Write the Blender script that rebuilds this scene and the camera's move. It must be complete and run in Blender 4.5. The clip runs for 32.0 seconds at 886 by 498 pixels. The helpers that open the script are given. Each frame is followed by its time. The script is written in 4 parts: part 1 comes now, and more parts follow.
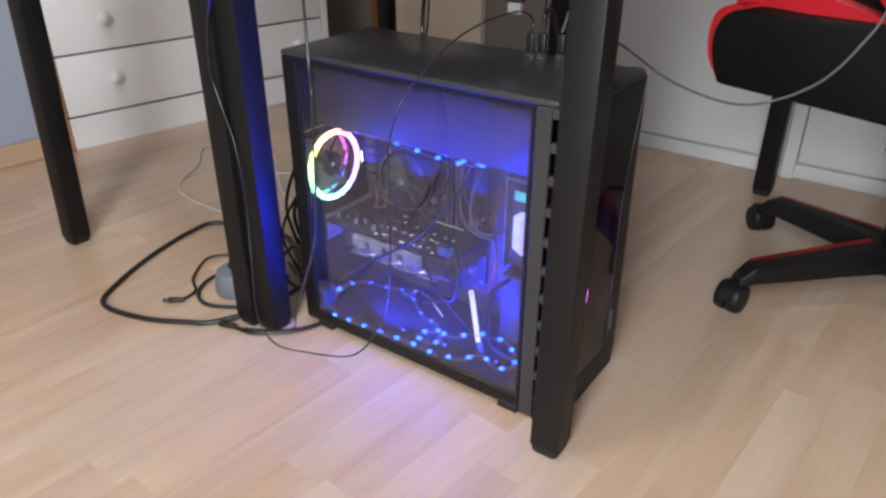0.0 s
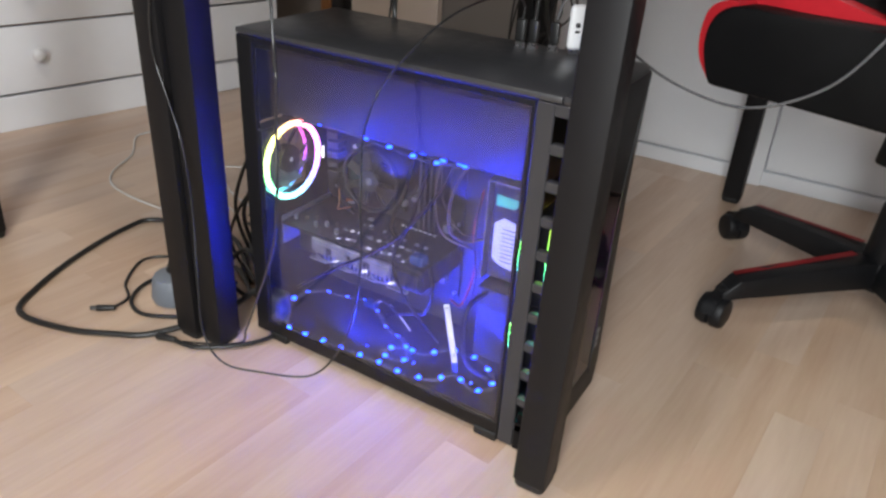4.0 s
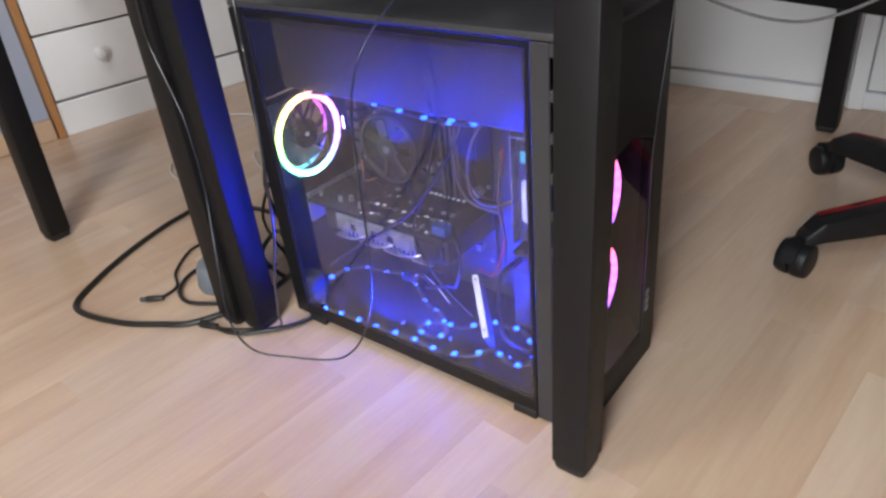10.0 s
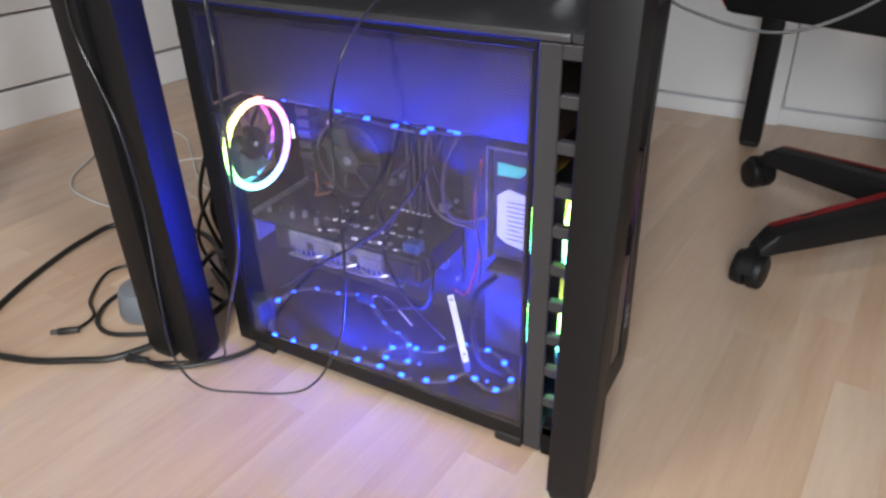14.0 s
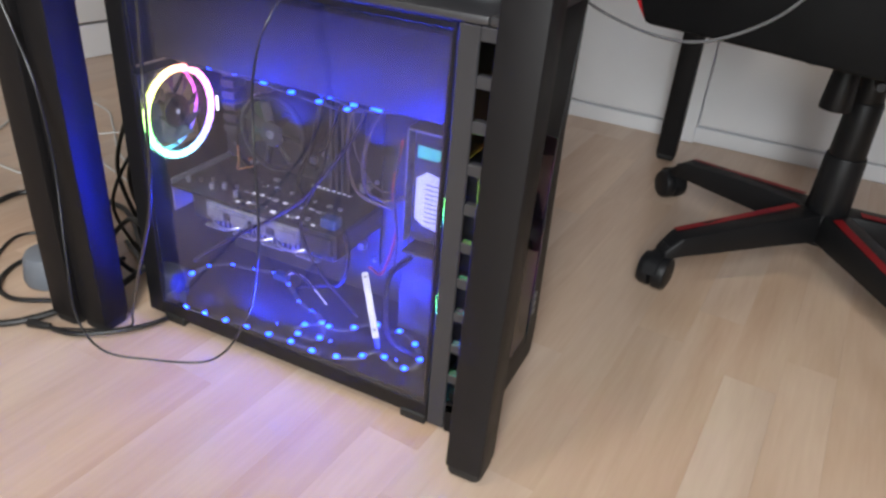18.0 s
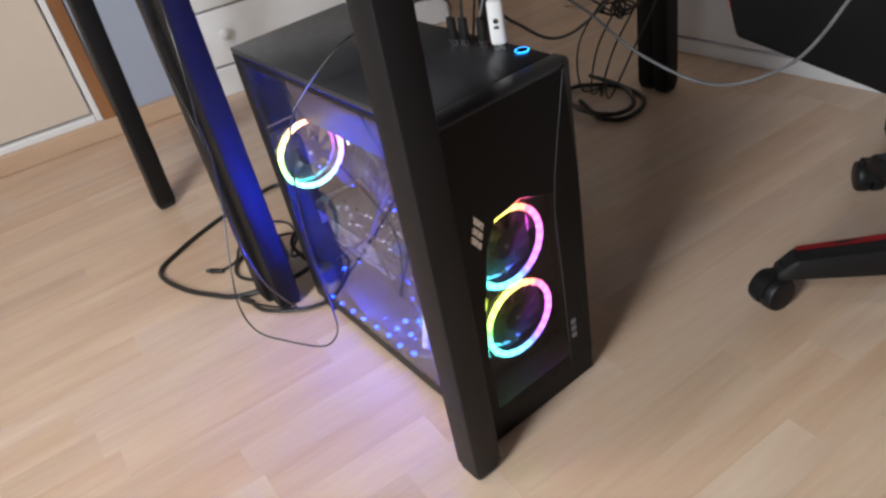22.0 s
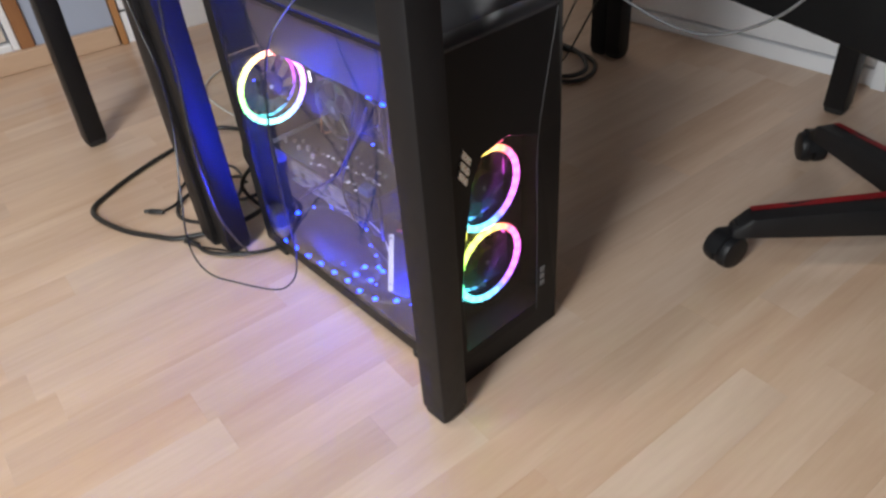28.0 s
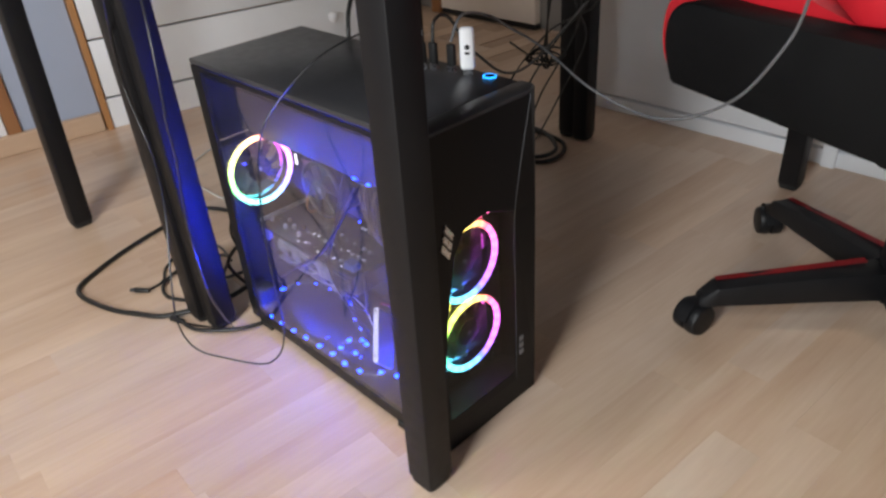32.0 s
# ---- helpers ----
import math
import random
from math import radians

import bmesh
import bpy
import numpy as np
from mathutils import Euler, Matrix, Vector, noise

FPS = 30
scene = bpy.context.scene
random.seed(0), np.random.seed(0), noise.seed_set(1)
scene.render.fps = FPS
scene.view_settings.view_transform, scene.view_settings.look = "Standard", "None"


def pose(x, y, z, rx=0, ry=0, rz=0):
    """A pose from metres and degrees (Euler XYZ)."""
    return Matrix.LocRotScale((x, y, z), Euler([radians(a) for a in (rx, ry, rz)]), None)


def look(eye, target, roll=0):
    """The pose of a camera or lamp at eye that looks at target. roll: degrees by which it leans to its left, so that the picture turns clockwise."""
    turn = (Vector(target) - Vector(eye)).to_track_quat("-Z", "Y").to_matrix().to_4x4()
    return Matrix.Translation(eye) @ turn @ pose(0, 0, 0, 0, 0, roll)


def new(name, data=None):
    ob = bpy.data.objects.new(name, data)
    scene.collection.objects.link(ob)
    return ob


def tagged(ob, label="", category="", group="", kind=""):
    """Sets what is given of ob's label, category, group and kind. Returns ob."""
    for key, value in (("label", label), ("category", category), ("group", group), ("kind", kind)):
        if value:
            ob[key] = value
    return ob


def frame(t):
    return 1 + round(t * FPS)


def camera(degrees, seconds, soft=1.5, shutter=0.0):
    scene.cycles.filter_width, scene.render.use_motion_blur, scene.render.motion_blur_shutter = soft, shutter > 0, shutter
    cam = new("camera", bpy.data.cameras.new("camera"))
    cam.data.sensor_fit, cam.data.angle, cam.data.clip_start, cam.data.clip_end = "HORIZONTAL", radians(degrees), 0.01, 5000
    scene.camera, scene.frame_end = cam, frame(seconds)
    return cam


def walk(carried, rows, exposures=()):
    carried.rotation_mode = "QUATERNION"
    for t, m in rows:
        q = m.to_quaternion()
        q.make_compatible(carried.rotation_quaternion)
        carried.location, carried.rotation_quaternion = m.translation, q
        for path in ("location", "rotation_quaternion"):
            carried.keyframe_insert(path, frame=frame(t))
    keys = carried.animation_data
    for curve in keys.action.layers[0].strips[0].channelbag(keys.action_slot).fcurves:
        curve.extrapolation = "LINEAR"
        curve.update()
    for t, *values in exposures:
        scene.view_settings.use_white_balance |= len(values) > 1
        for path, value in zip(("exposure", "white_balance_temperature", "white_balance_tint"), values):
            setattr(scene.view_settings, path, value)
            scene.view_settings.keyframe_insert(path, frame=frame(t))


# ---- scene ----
cam = camera(62.8, 32.0, soft=2.6)
PATH = [
    (0, (0.805, -0.742, 0.723), (-0.225, 0.69, -0.219), -0.0),
    (0.5, (0.804, -0.746, 0.749), (-0.19, 0.698, -0.213), -1.9),
    (1, (0.78, -0.757, 0.726), (-0.245, 0.69, -0.198), 2.1),
    (1.5, (0.774, -0.745, 0.721), (-0.218, 0.731, -0.194), 2.3),
    (2, (0.794, -0.747, 0.729), (-0.174, 0.737, -0.2), 1.8),
    (2.5, (0.746, -0.758, 0.712), (-0.216, 0.753, -0.178), 3.8),
    (3, (0.714, -0.685, 0.677), (-0.094, 0.928, -0.186), 2.3),
    (3.5, (0.679, -0.683, 0.679), (-0.157, 0.889, -0.232), 4.0),
    (5.5, (0.824, -0.645, 0.696), (-0.22, 0.768, -0.259), -1.4),
    (6, (0.769, -0.611, 0.672), (-0.25, 0.802, -0.31), -1.0),
    (6.5, (0.688, -0.554, 0.671), (-0.316, 0.838, -0.355), 1.0),
    (7, (0.7, -0.532, 0.65), (-0.323, 0.825, -0.405), -1.6),
    (7.5, (0.734, -0.548, 0.662), (-0.362, 0.753, -0.389), -4.2),
    (8, (0.75, -0.576, 0.673), (-0.365, 0.757, -0.317), -4.3),
    (8.5, (0.756, -0.587, 0.668), (-0.364, 0.756, -0.303), -3.2),
    (9, (0.755, -0.579, 0.66), (-0.354, 0.747, -0.346), -4.9),
    (9.5, (0.745, -0.563, 0.652), (-0.339, 0.758, -0.386), -3.8),
    (10, (0.758, -0.559, 0.656), (-0.351, 0.743, -0.381), -5.9),
    (10.5, (0.774, -0.577, 0.672), (-0.332, 0.742, -0.347), -5.0),
    (11, (0.784, -0.586, 0.674), (-0.359, 0.727, -0.311), -5.2),
    (11.5, (0.766, -0.591, 0.667), (-0.328, 0.747, -0.34), -3.9),
    (12, (0.777, -0.586, 0.666), (-0.328, 0.73, -0.359), -3.9),
    (12.5, (0.776, -0.584, 0.664), (-0.343, 0.724, -0.354), -4.8),
    (13, (0.737, -0.59, 0.643), (-0.325, 0.755, -0.388), -3.4),
    (13.5, (0.713, -0.59, 0.64), (-0.204, 0.845, -0.409), -3.8),
    (14, (0.639, -0.568, 0.630), (-0.226, 0.921, -0.387), -1.7),
    (14.5, (0.561, -0.646, 0.599), (-0.115, 1.01, -0.296), 1.7),
    (16.5, (0.655, -0.66, 0.655), (-0.161, 0.947, -0.21), -2.9),
    (17, (0.71, -0.638, 0.632), (-0.086, 0.881, -0.396), -0.4),
    (17.5, (0.725, -0.636, 0.637), (-0.087, 0.895, -0.361), -1.4),
    (18, (0.671, -0.589, 0.61), (-0.032, 0.999, -0.381), 4.8),
    (18.5, (0.665, -0.562, 0.617), (0.045, 1.067, -0.363), 9.1),
    (19, (0.764, -0.427, 0.638), (-0.139, 0.987, -0.450), 12.5),
    (19.5, (0.882, -0.289, 0.729), (-0.278, 0.678, -0.582), 0.1),
    (20, (0.983, -0.29, 0.784), (-0.281, 0.504, -0.546), -7.9),
    (20.5, (1.027, -0.302, 0.786), (-0.325, 0.437, -0.489), -12.5),
    (21, (1.021, -0.307, 0.817), (-0.349, 0.478, -0.41), -15.8),
    (21.5, (1.014, -0.329, 0.817), (-0.344, 0.46, -0.421), -12.1),
    (22, (1.023, -0.348, 0.794), (-0.384, 0.498, -0.349), -12.5),
    (22.5, (1.0, -0.373, 0.784), (-0.36, 0.528, -0.372), -8.2),
    (23, (0.985, -0.386, 0.762), (-0.319, 0.533, -0.442), -6.6),
    (23.5, (0.962, -0.397, 0.775), (-0.293, 0.589, -0.43), -5.1),
    (24, (0.973, -0.393, 0.77), (-0.282, 0.633, -0.401), -4.3),
    (24.5, (0.972, -0.395, 0.776), (-0.276, 0.649, -0.387), -4.7),
    (25, (0.967, -0.405, 0.765), (-0.276, 0.665, -0.379), -3.1),
    (25.5, (0.975, -0.413, 0.773), (-0.287, 0.653, -0.354), -4.1),
    (26, (0.991, -0.439, 0.768), (-0.295, 0.624, -0.334), -3.5),
    (26.5, (0.988, -0.435, 0.774), (-0.292, 0.541, -0.413), -4.8),
    (28.5, (0.975, -0.415, 0.747), (-0.243, 0.584, -0.486), -5.3),
    (29, (0.973, -0.41, 0.738), (-0.25, 0.593, -0.486), -4.8),
    (29.5, (0.967, -0.393, 0.759), (-0.209, 0.656, -0.473), -4.2),
    (30, (0.97, -0.407, 0.743), (-0.216, 0.691, -0.436), -3.2),
    (30.5, (0.991, -0.451, 0.737), (-0.263, 0.682, -0.332), -3.1),
    (31, (1.002, -0.456, 0.779), (-0.286, 0.632, -0.296), -5.6),
    (31.5, (0.982, -0.458, 0.786), (-0.26, 0.653, -0.321), -4.3),
    (32, (1.001, -0.455, 0.781), (-0.257, 0.683, -0.279), -4.4),
]

walk(cam, [(t, look(eye, target, roll)) for t, eye, target, roll in PATH])

# ---- light ----
world = bpy.data.worlds.new("world")
scene.world = world
world.use_nodes = True
wn = world.node_tree
sky = wn.nodes.new("ShaderNodeTexSky")
sky.sky_type, sky.sun_disc, sky.sun_elevation, sky.sun_rotation = "NISHITA", False, radians(35), radians(150)
wn.links.new(sky.outputs[0], wn.nodes["Background"].inputs[0])
wn.nodes["Background"].inputs[1].default_value = 0.1


def area_lamp(name, eye, target, w, h, watts, colour):
    data = bpy.data.lights.new(name, "AREA")
    data.shape, data.size, data.size_y, data.energy, data.color = "RECTANGLE", w, h, watts, colour
    ob = new(name, data)
    ob.matrix_world = look(eye, target)
    return ob


def diode_lamp(name, at, aim, watts, colour, radius):
    """A bare diode: it shines into the half space that it faces."""
    data = bpy.data.lights.new(name, "SPOT")
    data.energy, data.color, data.shadow_soft_size = watts, colour, radius
    data.spot_size, data.spot_blend = radians(150), 0.7
    ob = new(name, data)
    ob.matrix_world = look(at, Vector(at) + Vector(aim))
    return ob


# daylight of the window behind the camera
area_lamp("window_daylight", (0.94, -1.70, 1.28), (0.45, 0.4, 0.35), 0.52, 1.55, 56.0, (0.945, 0.98, 1.0))
# warm ceiling lamp before the desks; weaker unseen fill added for the far corner
CEILING_AND_FILL_LAMPS = [(0.20, -0.55, 12.0), (-0.85, 1.25, 3.0)]
for x, y, watts in CEILING_AND_FILL_LAMPS:
    area_lamp("ceiling_and_fill_light", (x, y, 2.33), (x, y + 0.001, 0.0), 0.26, 0.26, watts, (1.0, 0.875, 0.73)).data.shape = "DISK"
scene.view_settings.exposure = 0.0

LED = (0.008, 0.03, 1.0)
FLOOR_LAMPS = [((0.036, 0.010, 0.056), (-1, 0.1, 0.15), 0.36), ((0.085, 0.014, 0.040), (-0.3, 0.4, 1), 1.2), ((0.17, 0.030, 0.040), (0, 0.3, 1), 13.0), ((0.25, 0.035, 0.040), (0, 0.3, 1), 13.0), ((0.34, 0.045, 0.040), (0, 0.4, 1), 10.0)]
COVER_LAMPS = [((0.05, 0.014, 0.325), (0.4, 0.6, 1), 0.25), ((0.14, 0.014, 0.325), (0, 0.4, 1), 3.0), ((0.23, 0.014, 0.325), (0, 0.4, 1), 3.2), ((0.33, 0.014, 0.325), (0, 0.4, 1), 3.0)]
for at, aim, watts in FLOOR_LAMPS + COVER_LAMPS:
    diode_lamp("led_strip_light", at, aim, watts, LED, 0.0012)


# ---- materials ----
def mat(name, base, rough=0.5, metal=0.0, vary=0.12, scale=8.0, bump=0.0, bump_scale=120.0, coat=0.0, stretch=(1, 1, 1), spread=0.0, spec=0.5):
    """A painted, plastic, cloth or metal surface: two scales of tone, fine relief; spread: tone from piece to piece."""
    m = bpy.data.materials.new(name)
    m.use_nodes = True
    nt = m.node_tree
    p = nt.nodes["Principled BSDF"]
    p.inputs["Roughness"].default_value, p.inputs["Metallic"].default_value = rough, metal
    p.inputs["Coat Weight"].default_value, p.inputs["Specular IOR Level"].default_value = coat, spec
    tc = nt.nodes.new("ShaderNodeTexCoord")
    mp = nt.nodes.new("ShaderNodeMapping")
    mp.inputs["Scale"].default_value = stretch
    nt.links.new(tc.outputs["Object"], mp.inputs[0])
    a = nt.nodes.new("ShaderNodeTexNoise")
    a.inputs["Scale"].default_value, a.inputs["Detail"].default_value = scale, 5
    b = nt.nodes.new("ShaderNodeTexNoise")
    b.inputs["Scale"].default_value, b.inputs["Detail"].default_value = scale * 9, 3
    nt.links.new(mp.outputs[0], a.inputs["Vector"])
    nt.links.new(mp.outputs[0], b.inputs["Vector"])
    add = nt.nodes.new("ShaderNodeMath")
    add.operation = "MULTIPLY_ADD"
    add.inputs[1].default_value = 0.35
    nt.links.new(b.outputs["Fac"], add.inputs[0])
    nt.links.new(a.outputs["Fac"], add.inputs[2])
    ramp = nt.nodes.new("ShaderNodeMapRange")
    ramp.inputs["From Min"].default_value, ramp.inputs["From Max"].default_value = 0.4, 0.95
    ramp.inputs["To Min"].default_value, ramp.inputs["To Max"].default_value = 1 - vary, 1 + vary
    nt.links.new(add.outputs[0], ramp.inputs["Value"])
    tone = ramp.outputs[0]
    if spread:
        info = nt.nodes.new("ShaderNodeObjectInfo")
        r2 = nt.nodes.new("ShaderNodeMapRange")
        r2.inputs["To Min"].default_value, r2.inputs["To Max"].default_value = 1 - spread, 1 + spread
        nt.links.new(info.outputs["Random"], r2.inputs["Value"])
        mul = nt.nodes.new("ShaderNodeMath")
        mul.operation = "MULTIPLY"
        nt.links.new(tone, mul.inputs[0])
        nt.links.new(r2.outputs[0], mul.inputs[1])
        tone = mul.outputs[0]
    mix = nt.nodes.new("ShaderNodeVectorMath")
    mix.operation = "SCALE"
    mix.inputs[0].default_value = base
    nt.links.new(tone, mix.inputs["Scale"])
    nt.links.new(mix.outputs[0], p.inputs["Base Color"])
    rr = nt.nodes.new("ShaderNodeMapRange")
    rr.inputs["To Min"].default_value, rr.inputs["To Max"].default_value = max(0.02, rough - 0.08), min(1, rough + 0.08)
    nt.links.new(b.outputs["Fac"], rr.inputs["Value"])
    nt.links.new(rr.outputs[0], p.inputs["Roughness"])
    if bump:
        c = nt.nodes.new("ShaderNodeTexNoise")
        c.inputs["Scale"].default_value, c.inputs["Detail"].default_value = bump_scale, 4
        nt.links.new(mp.outputs[0], c.inputs["Vector"])
        bn = nt.nodes.new("ShaderNodeBump")
        bn.inputs["Strength"].default_value, bn.inputs["Distance"].default_value = bump, 0.001
        nt.links.new(c.outputs["Fac"], bn.inputs["Height"])
        nt.links.new(bn.outputs[0], p.inputs["Normal"])
    return m


def glow(name, colour, strength):
    m = bpy.data.materials.new(name)
    m.use_nodes = True
    nt = m.node_tree
    nt.nodes.remove(nt.nodes["Principled BSDF"])
    e = nt.nodes.new("ShaderNodeEmission")
    e.inputs[0].default_value, e.inputs[1].default_value = (*colour, 1), strength
    nt.links.new(e.outputs[0], nt.nodes["Material Output"].inputs[0])
    return m


def rainbow(name, turn, strength, white):
    """A ring of coloured diodes: the hue runs once round the ring's own centre."""
    m = glow(name, (1, 1, 1), strength)
    nt = m.node_tree
    e = [n for n in nt.nodes if n.type == "EMISSION"][0]
    tc = nt.nodes.new("ShaderNodeTexCoord")
    mp = nt.nodes.new("ShaderNodeMapping")
    mp.inputs["Rotation"].default_value = (0, 0, radians(turn))
    grad = nt.nodes.new("ShaderNodeTexGradient")
    grad.gradient_type = "RADIAL"
    hsv = nt.nodes.new("ShaderNodeCombineColor")
    hsv.mode = "HSV"
    hsv.inputs[1].default_value, hsv.inputs[2].default_value = 1 - white, 1
    nt.links.new(tc.outputs["Object"], mp.inputs[0])
    nt.links.new(mp.outputs[0], grad.inputs[0])
    nt.links.new(grad.outputs["Fac"], hsv.inputs[0])
    nt.links.new(hsv.outputs[0], e.inputs[0])
    turns, wave, lift = (nt.nodes.new("ShaderNodeMath") for _ in range(3))
    turns.operation, wave.operation, lift.operation = "MULTIPLY", "SINE", "MULTIPLY_ADD"
    turns.inputs[1].default_value, lift.inputs[1].default_value, lift.inputs[2].default_value = 2 * math.pi * 21, 0.22 * strength, strength
    nt.links.new(grad.outputs["Fac"], turns.inputs[0])
    nt.links.new(turns.outputs[0], wave.inputs[0])
    nt.links.new(wave.outputs[0], lift.inputs[0])
    nt.links.new(lift.outputs[0], e.inputs[1])
    return m


def glass(name, tint, rough=0.0, ior=1.5, clear=1.0, coat=0.0):
    m = bpy.data.materials.new(name)
    m.use_nodes = True
    p = m.node_tree.nodes["Principled BSDF"]
    p.inputs["Base Color"].default_value = (*tint, 1)
    p.inputs["Transmission Weight"].default_value, p.inputs["Roughness"].default_value, p.inputs["IOR"].default_value = clear, rough, ior
    p.inputs["Coat Weight"].default_value, p.inputs["Coat Roughness"].default_value = coat, 0.05
    return m


def dust_haze_glass(name, tint, dust_haze):
    """Clear glass with a film of dust and wipe marks that scatters light from both sides and imitates glare haze."""
    m = glass(name, tint)
    nt = m.node_tree
    p = nt.nodes["Principled BSDF"]
    thin, film = nt.nodes.new("ShaderNodeBsdfTranslucent"), nt.nodes.new("ShaderNodeBsdfDiffuse")
    thin.inputs[0].default_value = film.inputs[0].default_value = (0.8, 0.8, 0.8, 1)
    both, mix = nt.nodes.new("ShaderNodeMixShader"), nt.nodes.new("ShaderNodeMixShader")
    both.inputs[0].default_value = 0.4
    tc, mp, a = nt.nodes.new("ShaderNodeTexCoord"), nt.nodes.new("ShaderNodeMapping"), nt.nodes.new("ShaderNodeTexNoise")
    mp.inputs["Rotation"].default_value, mp.inputs["Scale"].default_value = (0, radians(35), 0), (3, 1, 9)
    a.inputs["Scale"].default_value, a.inputs["Detail"].default_value = 2.2, 5
    amount = nt.nodes.new("ShaderNodeMapRange")
    amount.inputs["From Min"].default_value, amount.inputs["From Max"].default_value = 0.3, 0.75
    amount.inputs["To Min"].default_value, amount.inputs["To Max"].default_value = dust_haze * 0.6, dust_haze * 1.5
    for out, to in ((tc.outputs["Object"], mp.inputs[0]), (mp.outputs[0], a.inputs["Vector"]), (a.outputs["Fac"], amount.inputs["Value"]),
                    (thin.outputs[0], both.inputs[1]), (film.outputs[0], both.inputs[2]), (amount.outputs[0], mix.inputs[0]),
                    (p.outputs[0], mix.inputs[1]), (both.outputs[0], mix.inputs[2]), (mix.outputs[0], nt.nodes["Material Output"].inputs[0])):
        nt.links.new(out, to)
    return m


def wood(name, light, dark, rough, along=1, grain=14.0, spread=0.0, tint=0.0, coat=0.0):
    """Wood with grain along one axis; spread and tint: tone and warmth from piece to piece."""
    m = bpy.data.materials.new(name)
    m.use_nodes = True
    nt = m.node_tree
    p = nt.nodes["Principled BSDF"]
    p.inputs["Roughness"].default_value, p.inputs["Coat Weight"].default_value = rough, coat
    p.inputs["Coat Roughness"].default_value = 0.09
    tc = nt.nodes.new("ShaderNodeTexCoord")
    info = nt.nodes.new("ShaderNodeObjectInfo")
    shift = nt.nodes.new("ShaderNodeVectorMath")
    shift.operation = "MULTIPLY_ADD"
    comb = nt.nodes.new("ShaderNodeCombineXYZ")
    for n in range(3):
        nt.links.new(info.outputs["Random"], comb.inputs[n])
    nt.links.new(comb.outputs[0], shift.inputs[0])
    shift.inputs[1].default_value = (37, 91, 53)
    nt.links.new(tc.outputs["Object"], shift.inputs[2])
    mp = nt.nodes.new("ShaderNodeMapping")
    s = [grain, grain, grain]
    s[along] = grain * 0.09
    mp.inputs["Scale"].default_value = s
    nt.links.new(shift.outputs[0], mp.inputs[0])
    a = nt.nodes.new("ShaderNodeTexNoise")
    a.inputs["Scale"].default_value, a.inputs["Detail"].default_value, a.inputs["Distortion"].default_value = 1.0, 6, 0.6
    b = nt.nodes.new("ShaderNodeTexNoise")
    b.inputs["Scale"].default_value, b.inputs["Detail"].default_value = 9.0, 4
    nt.links.new(mp.outputs[0], a.inputs["Vector"])
    nt.links.new(mp.outputs[0], b.inputs["Vector"])
    big = nt.nodes.new("ShaderNodeTexNoise")
    big.inputs["Scale"].default_value, big.inputs["Detail"].default_value = 2.6, 2
    nt.links.new(shift.outputs[0], big.inputs["Vector"])
    f = nt.nodes.new("ShaderNodeMath")
    f.operation = "MULTIPLY_ADD"
    f.inputs[1].default_value = 0.35
    nt.links.new(b.outputs["Fac"], f.inputs[0])
    nt.links.new(a.outputs["Fac"], f.inputs[2])
    g = nt.nodes.new("ShaderNodeMath")
    g.operation = "MULTIPLY_ADD"
    g.inputs[1].default_value = 0.5
    nt.links.new(big.outputs["Fac"], g.inputs[0])
    nt.links.new(f.outputs[0], g.inputs[2])
    fac = nt.nodes.new("ShaderNodeMapRange")
    fac.inputs["From Min"].default_value, fac.inputs["From Max"].default_value = 0.62, 1.22
    nt.links.new(g.outputs[0], fac.inputs["Value"])
    mix = nt.nodes.new("ShaderNodeMix")
    mix.data_type = "RGBA"
    mix.inputs["A"].default_value, mix.inputs["B"].default_value = (*light, 1), (*dark, 1)
    nt.links.new(fac.outputs[0], mix.inputs["Factor"])
    hs = nt.nodes.new("ShaderNodeHueSaturation")
    r2 = nt.nodes.new("ShaderNodeMapRange")
    r2.inputs["To Min"].default_value, r2.inputs["To Max"].default_value = 1 - spread, 1 + spread
    nt.links.new(info.outputs["Random"], r2.inputs["Value"])
    w = nt.nodes.new("ShaderNodeTexWhiteNoise")
    w.noise_dimensions = "1D"
    nt.links.new(info.outputs["Random"], w.inputs["W"])
    r3 = nt.nodes.new("ShaderNodeMapRange")
    r3.inputs["To Min"].default_value, r3.inputs["To Max"].default_value = 1.08 - tint, 1.08 + tint
    nt.links.new(w.outputs["Value"], r3.inputs["Value"])
    nt.links.new(r2.outputs[0], hs.inputs["Value"])
    nt.links.new(r3.outputs[0], hs.inputs["Saturation"])
    nt.links.new(mix.outputs["Result"], hs.inputs["Color"])
    nt.links.new(hs.outputs[0], p.inputs["Base Color"])
    bn = nt.nodes.new("ShaderNodeBump")
    bn.inputs["Strength"].default_value, bn.inputs["Distance"].default_value = 0.12, 0.0006
    nt.links.new(b.outputs["Fac"], bn.inputs["Height"])
    nt.links.new(bn.outputs[0], p.inputs["Normal"])
    return m


